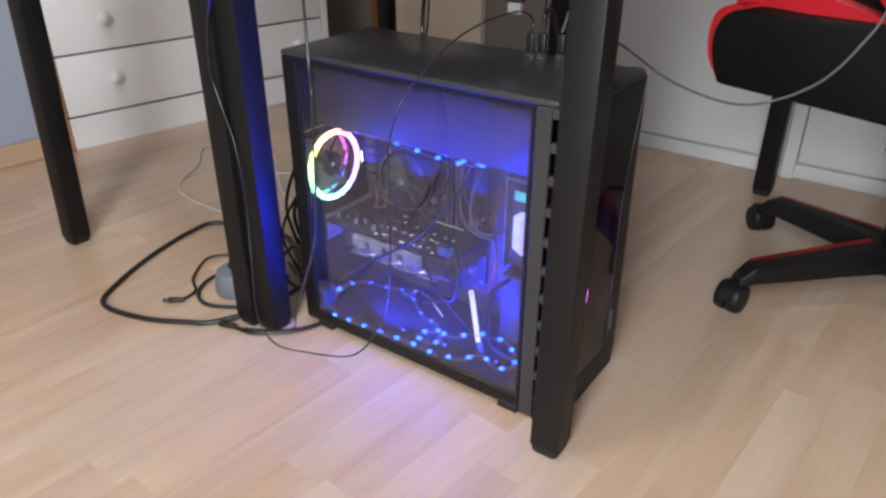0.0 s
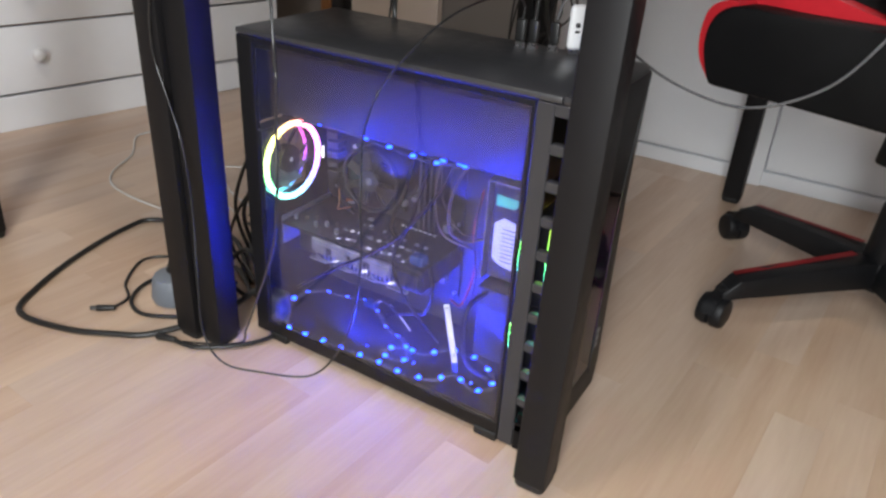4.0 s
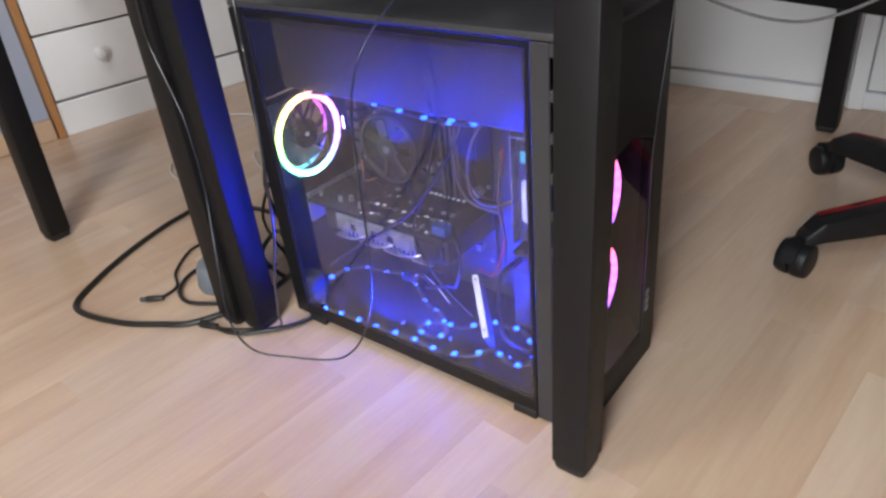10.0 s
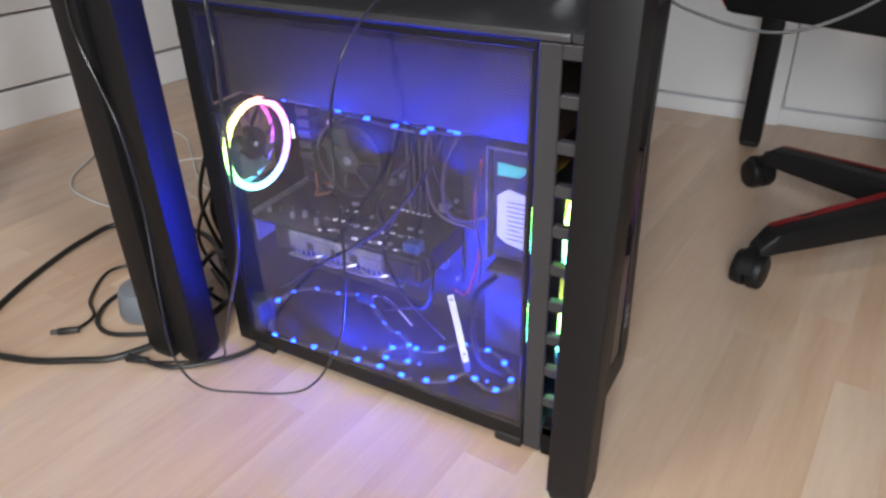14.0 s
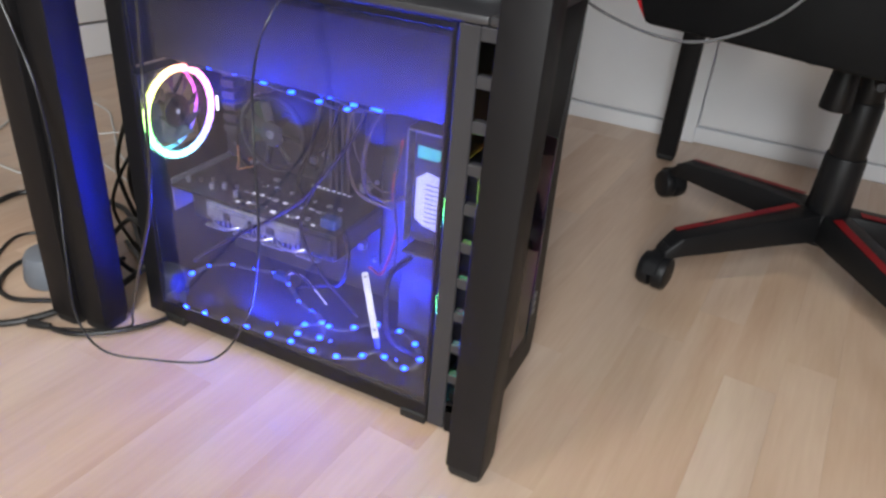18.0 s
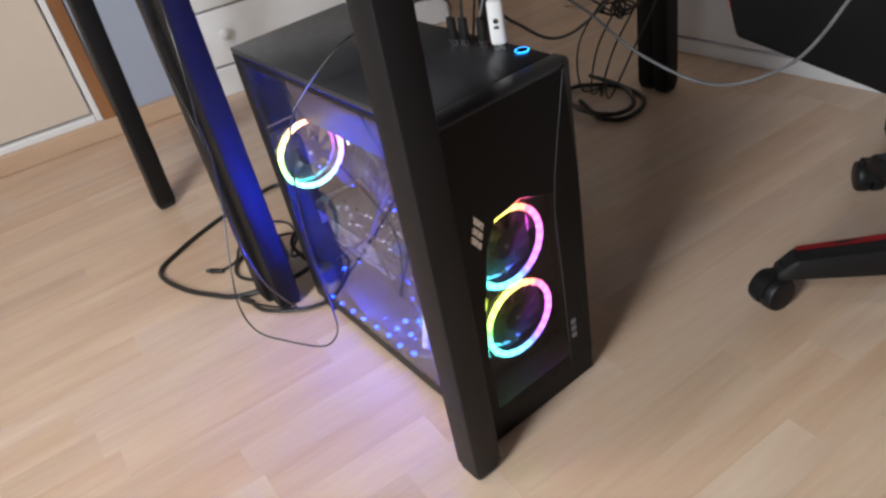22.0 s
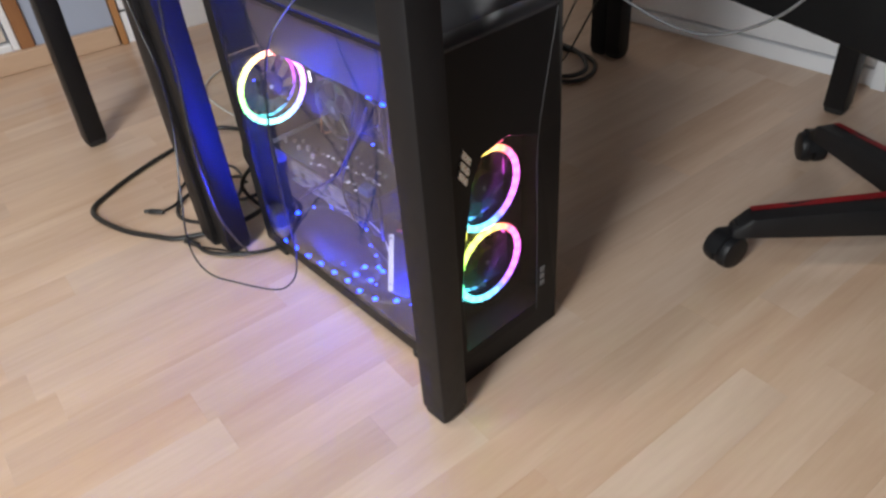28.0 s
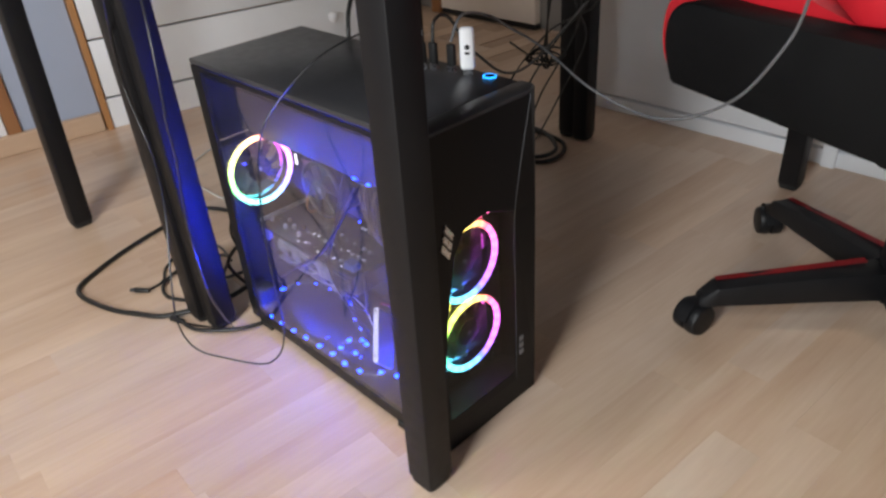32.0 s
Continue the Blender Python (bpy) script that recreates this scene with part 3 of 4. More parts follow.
box((X0, 0.004, 0.028), (X0 + 0.006, W - 0.005, 0.222), bm=bm)
box((X0, 0.004, 0.345), (X0 + 0.006, W - 0.005, TOP - 0.009), bm=bm)
box((X0, 0.125, 0.222), (X0 + 0.006, W - 0.005, 0.345), bm=bm)
box((X0, 0.004, 0.222), (X0 + 0.006, 0.008, 0.345), bm=bm)
part("rear_panel", bm, "steel", pc)
part("rear_pillar", box((X0, 0.0, 0.009), (0.0, 0.0035, TOP - 0.009), 0.001), "steel", pc)
part("lower_rail", box((0.0005, 0.0, 0.009), (0.4065, 0.0035, 0.031), 0.001), "steel", pc)
pane = part("side_glass", box((0.0005, 0.0002, 0.0315), (0.4065, 0.0036, TOP - 0.0095)), "glass", pc, "clear tinted glass side panel")
pane.visible_shadow = False
for lo, hi in (((0.0005, -0.0012, 0.4625), (0.4065, 0.0, 0.4688)), ((0.4030, -0.0012, 0.0315), (0.4065, 0.0, 0.4620)), ((0.0005, -0.0012, 0.0315), (0.0035, 0.0, 0.4620))):
    part("glass_rail", box(lo, hi, 0.0003), "steel", pc)
for lo, hi in (((0.001, 0.0040, 0.455), (0.406, 0.0050, 0.468)), ((0.001, 0.0040, 0.032), (0.006, 0.0050, 0.4545)), ((0.399, 0.0040, 0.032), (0.406, 0.0050, 0.4545)), ((0.0065, 0.0040, 0.032), (0.3985, 0.0050, 0.037))):
    part("glass_border", box(lo, hi), "wire_black", pc, "black printed glass border")
for x in (0.002, 0.372):
    for y in (0.0, 0.165):
        part("foot", box((x, y - 0.0025, 0.0), (x + 0.034, y + 0.03, 0.0136), 0.002), "cap", pc, "black plastic foot")
# thumb screw at the back of the panel
part("thumb_screw", cyl((X0 - 0.007, 0.012, 0.43), (X0, 0.012, 0.43), 0.006, n=14), "steel", pc)

# side strip with vent slots next to the front
bm = box((0.4075, 0.0, 0.004), (0.4285, 0.004, TOP - 0.009), 0.001)
for k in range(11):
    z = 0.456 - 0.0425 * k
    if z - 0.03 > 0.02:
        box((0.4285, 0.0, z - 0.0425 + 0.0005), (0.4515, 0.010, z - 0.030), 0.001, bm=bm)
box((0.4285, 0.0, 0.456), (0.4515, 0.010, TOP - 0.009), 0.001, bm=bm)
part("vent_strip", bm, "strip_paint", pc, "black side strip with slots")

# front shell: solid upper part, smoked insert, folded strip, set-back chin
bm = prism([(0.0, 0.475), (0.186, 0.475), (0.1535, 0.328), (0.101, 0.349), (0.060, 0.342), (0.042, 0.312), (0.033, 0.263),
     (0.024, 0.222), (0.017, 0.165), (0.017, 0.062), (0.1525, 0.062), (0.1525, 0.046), (0.0, 0.046)], 0, 0.4590, 0.470, 0.0006, seg=1)
part("shell_return", box((0.4520, 0.0, 0.046), (0.4588, 0.004, 0.469), 0.0006), "plastic", pc)
# added unseen plate that stops case light leaking into the front chamber
part("leak_block_plate", box((0.3975, 0.0115, 0.030), (0.3990, 0.198, 0.462)), "wire_black", pc, "added black plate that blocks light behind the front fans")
# added matte block that swallows the ring's reflection below the insert
part("reflection_block", box((0.4305, 0.006, 0.0460), (0.4586, 0.1530, 0.0560)), "wire_black", pc)
# added black wall that keeps stray light from showing beside the insert
part("chamber_light_block", box((0.4330, 0.1905, 0.0461), (0.4600, 0.1920, 0.466)), "wire_black", pc)
part("front_shell", bm, "plastic", pc, "glossy black plastic front")
own = bmesh.new()
a = [own.verts.new(v) for v in ((0.43, 0.0, 0.003), (0.43, 0.196, 0.003), (0.43, 0.196, 0.0457), (0.43, 0.0, 0.0457), (0.467, 0.0, 0.003), (0.466, 0.196, 0.003), (0.468, 0.195, 0.0457), (0.4695, 0.0, 0.0457))]
for f in ((0, 1, 2, 3), (4, 5, 6, 7), (0, 1, 5, 4), (2, 3, 7, 6), (1, 2, 6, 5), (0, 3, 7, 4)):
    own.faces.new([a[i] for i in f])
bmesh.ops.recalc_face_normals(own, faces=own.faces[:])
part("chin", own, "plastic", pc)
# folded strip at the far edge
own = bmesh.new()
v = [own.verts.new(p) for p in ((0.4704, 0.1840, 0.475), (0.4704, 0.1520, 0.325), (0.4704, 0.1508, 0.046), (0.458, 0.206, 0.475), (0.463, 0.202, 0.325), (0.468, 0.195, 0.046),
                                (0.4701, 0.1840, 0.475), (0.4701, 0.1520, 0.325), (0.4701, 0.1508, 0.046), (0.432, 0.206, 0.475), (0.432, 0.2035, 0.325), (0.432, 0.1985, 0.046))]
for f in ((0, 1, 4, 3), (1, 2, 5, 4), (6, 7, 10, 9), (7, 8, 11, 10), (0, 1, 7, 6), (1, 2, 8, 7), (3, 4, 10, 9), (4, 5, 11, 10), (0, 3, 9, 6), (2, 5, 11, 8)):
    own.faces.new([v[i] for i in f])
bmesh.ops.recalc_face_normals(own, faces=own.faces[:])
part("edge_strip", own, "plastic", pc)
# thin lighter tube drawn as the highlight along the fold
part("fold_highlight", tube([(0.4702, 0.1840, 0.474), (0.4705, 0.1520, 0.325), (0.4706, 0.1512, 0.20), (0.4706, 0.1508, 0.050)], 0.0007, 6, 6), "strip_paint", pc, "thin lighter line drawn as the front fold's highlight", smooth=True)
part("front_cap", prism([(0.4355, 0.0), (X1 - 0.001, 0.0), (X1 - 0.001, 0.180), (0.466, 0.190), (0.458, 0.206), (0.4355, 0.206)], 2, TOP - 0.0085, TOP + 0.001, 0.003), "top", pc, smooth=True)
insert = part("front_insert", prism([(0.0173, 0.0623), (0.1530, 0.0623), (0.1538, 0.3275), (0.1013, 0.3486),
    (0.0602, 0.3416), (0.0423, 0.3118), (0.0333, 0.2629), (0.0243, 0.2219), (0.0173, 0.1649)], 0, 0.4688, 0.4697), "smoke", pc, "smoked see-through front insert")
insert.visible_shadow = False
# three slanted chrome bars and the small badge below
for k in range(3):
    y, z = 0.0305 - 0.0034 * k, 0.3630 - 0.0116 * k
    own = prism([(y, z), (y + 0.0115, z - 0.0165), (y + 0.0087, z - 0.0243), (y - 0.0028, z - 0.0078)], 0, 0.4702, 0.4722)
    part("emblem_bar", own, "chrome", pc, "slanted chrome emblem bar")
for k in range(3):
    own = prism([(0.158, 0.121 - 0.012 * k), (0.166, 0.121 - 0.012 * k), (0.166, 0.113 - 0.012 * k), (0.158, 0.113 - 0.012 * k)], 0, 0.4680, 0.4712)
    part("badge_bar", own, "blade", pc, "small grey badge mark")

# power switch and ports on the top
part("power_button", cyl((0.397, 0.1925, TOP), (0.397, 0.1925, TOP + 0.0015), 0.0070, n=24), "plastic", pc)
part("power_ring", ring((0.397, 0.1925, TOP + 0.0010), (0, 0, 1), 0.0086, 0.0074, 0.0013, 32), "power", pc, "glowing blue power ring")


def fan(name, at, axis, glow_name, label):
    """A 120 mm case fan, seen from its glowing side."""
    frame_bm = bmesh.new()
    turn = Vector(axis).to_track_quat("Z", "Y").to_matrix().to_4x4()
    m = Matrix.Translation(at) @ turn
    for sx, sy in ((1, 0), (-1, 0), (0, 1), (0, -1)):
        lo = (0.0555 if sx > 0 else -0.0595 if sx < 0 else -0.0595, 0.0555 if sy > 0 else -0.0595 if sy < 0 else -0.0555, -0.024)
        hi = (0.0595 if sx > 0 else -0.0555 if sx < 0 else 0.0595, 0.0595 if sy > 0 else -0.0555 if sy < 0 else 0.0555, -0.001)
        box(lo, hi, bm=frame_bm, m=m)
    for sx in (1, -1):
        for sy in (1, -1):
            prism([(sx * 0.0555, sy * 0.0555), (sx * 0.0555, sy * 0.030), (sx * 0.030, sy * 0.0555)], 2, -0.005, -0.001, bm=frame_bm).verts.ensure_lookup_table()
            for vert in frame_bm.verts[-6:]:
                vert.co = m @ vert.co
    body = part(name, frame_bm, "fan", pc, label)
    gl = ring((0, 0, 0.001), (0, 0, 1), 0.0592, 0.0502, 0.007, 64)
    part("light_ring", gl, glow_name, body, "rainbow light ring").matrix_local = m
    back = ring((0, 0, -0.0225), (0, 0, 1), 0.0550, 0.0505, 0.004, 64)
    part("light_ring", back, glow_name + "_far", body, "thin rainbow light ring on the far side").matrix_local = m
    hub_bm = cyl(m @ Vector((0, 0, -0.02)), m @ Vector((0, 0, -0.003)), 0.021, n=28, bevel=0.002)
    part("hub", hub_bm, "fan", body, smooth=True)
    for k in range(9):
        a = 2 * math.pi * k / 9
        own = bmesh.new()
        rows = []
        for i in range(5):
            r = 0.0205 + 0.0245 * i / 4
            row = []
            for s in (-1, 1):
                t = a + s * 0.27 + 0.22 * i / 4
                row.append(own.verts.new((r * math.cos(t), r * math.sin(t), -0.011 + s * 0.0055)))
            rows.append(row)
        for i in range(4):
            own.faces.new((rows[i][0], rows[i + 1][0], rows[i + 1][1], rows[i][1]))
        bmesh.ops.solidify(own, geom=own.faces[:], thickness=0.0012)
        own.transform(m)
        part("blade", own, "blade", body, "frosted fan blade")
    bm = cyl(m @ Vector((0, 0, -0.0028)), m @ Vector((0, 0, -0.0022)), 0.0035, n=12)
    part("hub_badge", bm, "paper", body)
    for k in range(4):
        a = math.pi / 4 + math.pi / 2 * k
        own = box((0.02, -0.002, -0.024), (0.056, 0.002, -0.021), m=m @ pose(0, 0, 0, 0, 0, math.degrees(a)))
        part("strut", own, "fan", body)
    return body


rear = fan("rear_fan", (0.010, 0.060, 0.285), (1, 0, 0), "ring_rear", "rear fan with a rainbow light ring")
# glowing pad drawn as a glint beside the ring, no lamp of its own
part("corner_glint", box((0.008, 0.1262, 0.268), (0.011, 0.1292, 0.288), 0.001), "glint", rear, "glowing pad drawn as the glint at the fan's corner")
fan("front_fan", (0.4245, 0.1062, 0.2553), (1, 0, 0), "ring_front", "upper front fan with a rainbow light ring")
fan("front_fan", (0.4245, 0.1062, 0.1353), (1, 0, 0), "ring_front", "lower front fan with a rainbow light ring")

# power supply cover at the top and the board behind
part("supply_cover", box((X0 + 0.007, 0.058, 0.350), (0.404, W - 0.006, TOP - 0.0095), 0.002), "cover", pc, "dark metal power supply cover")
for x0, x1 in ((0.318, 0.348), (0.324, 0.342)):
    part("cover_mark", box((x0, 0.0572, 0.424 if x0 < 0.32 else 0.416), (x1, 0.0578, 0.428 if x0 < 0.32 else 0.419)), "ink", pc)
part("board_tray", box((X0 + 0.007, 0.172, 0.029), (0.404, 0.176, 0.349)), "inside", pc)
board = part("main_board", box((0.0, 0.163, 0.085), (0.245, 0.1655, 0.335), 0.0005), "pcb", pc, "dark main circuit board")
rng = random.Random(7)
for k in range(34):
    x, z = rng.uniform(0.01, 0.225), rng.uniform(0.09, 0.325)
    s, d, h = rng.uniform(0.004, 0.013), rng.uniform(0.003, 0.012), rng.uniform(0.004, 0.014)
    part("component", box((x, 0.163 - h, z), (x + s, 0.1628, z + d), 0.0006), rng.choice(("alu", "ink", "silver", "pcb", "copper")), board)
for z0, z1, x0, x1 in ((0.235, 0.33, 0.008, 0.03), (0.318, 0.332, 0.05, 0.15)):
    bm = bmesh.new()
    for k in range(6):
        if z1 - z0 > x1 - x0:
            zz = z0 + (z1 - z0) * k / 6
            box((x0, 0.138, zz), (x1, 0.1625, zz + (z1 - z0) / 9), 0.0006, bm=bm)
        else:
            xx = x0 + (x1 - x0) * k / 6
            box((xx, 0.138, z0), (xx + (x1 - x0) / 9, 0.1625, z1), 0.0006, bm=bm)
    part("heat_sink", bm, "inside", board)
for k in range(4):
    part("memory_stick", box((0.188 + 0.009 * k, 0.125, 0.20), (0.192 + 0.009 * k, 0.1625, 0.33), 0.0005), "pcb" if k % 2 else "inside", board)
for k in range(12):
    x, z = (0.040, 0.058, 0.172)[k % 3] + 0.004 * (k // 3), 0.205 + 0.028 * (k // 3)
    part("capacitor", cyl((x, 0.152, z), (x, 0.1628, z), 0.0036, n=12), "alu" if k % 2 else "ink", board, smooth=True)
for k in range(3):
    part("card_slot", box((0.03, 0.154, 0.095 + 0.026 * k), (0.125, 0.1628, 0.101 + 0.026 * k), 0.0008), "ink" if k else "silver", board)
for x in (0.008, 0.120, 0.238):
    for z in (0.092, 0.210, 0.329):
        part("board_screw", cyl((x, 0.160, z), (x, 0.1629, z), 0.003, n=10), "alu", board)
bm = cyl((0.125, 0.098, 0.272), (0.125, 0.162, 0.272), 0.047, n=36, bevel=0.003)
cooler = part("processor_cooler", bm, "fan", pc, "round black processor cooler", smooth=True)
part("cooler_rim", ring((0.125, 0.096, 0.272), (0, 1, 0), 0.050, 0.043, 0.010, 40), "fan", cooler, smooth=True)
part("cooler_hub", cyl((0.125, 0.090, 0.272), (0.125, 0.097, 0.272), 0.017, n=24, bevel=0.002), "inside", cooler, smooth=True)
for k in range(7):
    a = 2 * math.pi * k / 7
    own = box((0.016, -0.002, -0.006), (0.041, 0.002, 0.006), 0.0008)
    own.transform(Matrix.Translation((0.125, 0.094, 0.272)) @ pose(0, 0, 0, 0, math.degrees(a), 0) @ pose(0, 0, 0, 35, 0, 0))
    part("cooler_blade", own, "fan", cooler)
part("cooler_badge", cyl((0.125, 0.0892, 0.272), (0.125, 0.0898, 0.272), 0.006, n=18), "silver", cooler)

# graphics card
card = part("graphics_card", box((0.0, 0.040, 0.186), (0.255, 0.160, 0.190), 0.0008), "pcb", pc, "graphics card with a silver shroud")
bm = box((0.062, 0.034, 0.164), (0.205, 0.040, 0.186), 0.002)
for x in (0.068, 0.104, 0.140, 0.176):
    box((x, 0.0325, 0.164), (x + 0.024, 0.0345, 0.180), 0.001, bm=bm)
part("shroud_edge", bm, "silver", card, "silver shroud edge")
for x, w in ((0.093, 0.009), (0.130, 0.007), (0.158, 0.012)):
    part("shroud_slot", box((x, 0.0318, 0.168), (x + w, 0.0338, 0.178), 0.0008), "ink", card)
part("card_end", box((0.207, 0.036, 0.160), (0.250, 0.042, 0.184), 0.003, seg=2), "fan", card)
part("shroud", box((0.03, 0.043, 0.150), (0.252, 0.155, 0.1855), 0.004), "fan", card)
for k in range(18):
    part("cooling_fin", box((0.066 + 0.0078 * k, 0.0405, 0.1525), (0.0672 + 0.0078 * k, 0.0428, 0.1635)), "alu", card)
for k in range(3):
    pipe = tube([(0.070 + 0.05 * k, 0.039, 0.157), (0.082 + 0.05 * k, 0.034, 0.155), (0.100 + 0.05 * k, 0.033, 0.157), (0.112 + 0.05 * k, 0.040, 0.160)], 0.0022, 8, 6)
    part("heat_pipe", pipe, "alu", card, "curved metal heat pipe", smooth=True)
part("back_bracket", box((-0.004, 0.045, 0.150), (-0.001, 0.158, 0.196), 0.0006), "alu", card)
for k in range(7):
    x = 0.012 + 0.013 * k
    part("capacitor", cyl((x, 0.060 + 0.009 * (k % 3), 0.1902), (x, 0.060 + 0.009 * (k % 3), 0.1975), 0.0032, n=12), rng.choice(("alu", "ink")), card, smooth=True)
for k in range(22):
    x, y = 0.10 + 0.020 * (k % 7) + rng.uniform(-0.003, 0.003), 0.052 + 0.024 * (k // 7) + rng.uniform(-0.003, 0.003)
    part("card_chip", box((x, y, 0.1902), (x + rng.uniform(0.003, 0.008), y + rng.uniform(0.003, 0.006), 0.1925)), rng.choice(("silver", "alu", "inside", "inside", "ink")), card)
for k in range(27):
    x, y = 0.088 + 0.0125 * (k % 12) + rng.uniform(-0.002, 0.002), (0.050, 0.078, 0.108)[k // 12] + rng.uniform(-0.004, 0.004)
    own = box((x, y, 0.1902), (x + rng.uniform(0.004, 0.009), y + rng.uniform(0.003, 0.006), 0.1907))
    part("card_print", own, "white" if k % 3 else "silver", card, "white printed mark")
for k in range(8):
    own = box((0.150 + 0.008 * k, 0.139, 0.1902), (0.155 + 0.008 * k, 0.144, 0.1906))
    part("card_print", own, "white", card)
part("card_plug", box((0.228, 0.045, 0.1925), (0.25, 0.062, 0.206), 0.002), "blue_plug", card, "blue power plug")
for x in (0.06, 0.105, 0.15, 0.2):
    part("shroud_glint", box((x, 0.0315, 0.1515), (x + 0.034, 0.040, 0.1535), 0.0006), "alu", card)

# hard disk with its label
disk = part("hard_disk", box((0.303, 0.134, 0.160), (0.404, 0.160, 0.306), 0.002), "inside", pc, "hard disk with a white and green label")
part("disk_label", prism([(0.309, 0.192), (0.320, 0.184), (0.345, 0.179), (0.4015, 0.178), (0.4015, 0.246), (0.345, 0.252), (0.323, 0.257), (0.309, 0.246)], 1, 0.1335, 0.1339), "paper", disk, "white printed label")
part("label_top", prism([(0.309, 0.273), (0.336, 0.273), (0.352, 0.287), (0.309, 0.289)], 1, 0.1335, 0.1339), "green", disk, "green label field")
own = cyl((0, 0.1328, 0), (0, 0.1333, 0), 0.5, n=36)
own.transform(Matrix.Translation((0.368, 0, 0.262)) @ Matrix.Diagonal((0.074, 1, 0.024, 1)))
part("label_oval", own, "ink", disk, "black oval field")
part("label_stroke", tube([(0.350, 0.1325, 0.256), (0.362, 0.1325, 0.264), (0.378, 0.1325, 0.266), (0.392, 0.1325, 0.262)], 0.0012, 6, 6, flat=0.3), "paper", disk, "white stroke in the oval", smooth=True)
for k in range(9):
    w = (0.036, 0.03, 0.04, 0.022, 0.034, 0.028, 0.018, 0.03, 0.024)[k]
    part("print_line", box((0.322, 0.1330, 0.240 - 0.0062 * k), (0.322 + w, 0.1334, 0.2410 - 0.0062 * k)), "ink", disk)
part("disk_bracket", box((0.296, 0.128, 0.306), (0.404, 0.165, 0.3095), 0.0006), "silver", pc, "thin silver disk bracket")
part("disk_bracket", box((0.296, 0.128, 0.156), (0.2985, 0.165, 0.3055), 0.0006), "silver", pc)
part("drive_bay", box((0.30, 0.118, 0.029), (0.404, 0.170, 0.150), 0.002), "inside", pc, "dark empty drive bay")

# flat drive that leans on its edge
e = Vector((0.54, -0.55, -0.63)).normalized()
d = Vector((-0.3, 0.6, -0.74))
d = (d - e * d.dot(e)).normalized()
t3 = e.cross(d)
m = Matrix((Vector((*e, 0)), Vector((*d, 0)), Vector((*t3, 0)), Vector((0.289, 0.050, 0.148, 1)))).transposed()
flat = part("solid_state_drive", box((0.0, 0.0, -0.0035), (0.082, 0.068, 0.0035), 0.0008, m=m), "inside", pc, "flat drive leaning on its edge")
part("drive_edge", box((0.0, -0.0012, -0.004), (0.082, 0.0, 0.004), 0.0004, m=m), "pale", flat, "pale drive edge")
for k in (0.006, 0.072):
    part("edge_screw", cyl(m @ Vector((k, -0.0018, 0)), m @ Vector((k, -0.001, 0)), 0.0016, n=8), "ink", flat)

# light strip: loops on the case floor and along the cover
FLOOR_LED = [(0.250, 0.012), (0.20, 0.014), (0.137, 0.009), (0.085, 0.006), (0.037, 0.006), (0.011, 0.035), (0.004, 0.076), (0.024, 0.101), (0.062, 0.112), (0.112, 0.117),
             (0.164, 0.092), (0.201, 0.078), (0.230, 0.050), (0.222, 0.030), (0.189, 0.039), (0.21, 0.06), (0.245, 0.072), (0.270, 0.096), (0.295, 0.106), (0.327, 0.101), (0.355, 0.080),
             (0.366, 0.051), (0.343, 0.041), (0.309, 0.050), (0.29, 0.03), (0.265, 0.012)]
rise = [0.033 + 0.004 * math.sin(3.1 * i) + (0.012 if 5 <= i <= 9 else 0) for i in range(len(FLOOR_LED))]
line = [(x, y, max(0.031, z)) for (x, y), z in zip(FLOOR_LED, rise)]
tape = part("light_strip", tube(line, 0.0042, 6, 6, flat=0.35), "strip", pc, "clear strip of blue light diodes")


def diodes(path, step, first, parent):
    pts = glide(path, 24)
    run, want = 0.0, first
    for a, b in zip(pts, pts[1:]):
        run += (b - a).length
        if run >= want:
            want += step
            edge_on = b.z < 0.1 and b.y > 0.060 and b.x < 0.19
            half = (0.0030, 0.0007, 0.0011) if edge_on else (0.0029, 0.0028, 0.0024)
            bm = box((-half[0], -half[1], 0), (half[0], half[1], half[2]), 0.0003, m=Matrix.Translation(b + Vector((0, -0.001, 0.0012))))
            part("diode", bm, "led", parent)


diodes(line, 0.033, 0.012, tape)
TOP_LED = [(0.030, 0.062, 0.347), (0.085, 0.068, 0.347), (0.124, 0.074, 0.342), (0.161, 0.080, 0.336), (0.197, 0.086, 0.330), (0.236, 0.090, 0.327), (0.280, 0.092, 0.336), (0.330, 0.095, 0.345),
           (0.290, 0.060, 0.346), (0.250, 0.070, 0.343), (0.215, 0.076, 0.344), (0.18, 0.082, 0.347)]
tape2 = part("light_strip", tube(TOP_LED, 0.0042, 6, 6, flat=0.35), "strip", pc, "clear strip of blue light diodes")
diodes(TOP_LED, 0.036, 0.03, tape2)

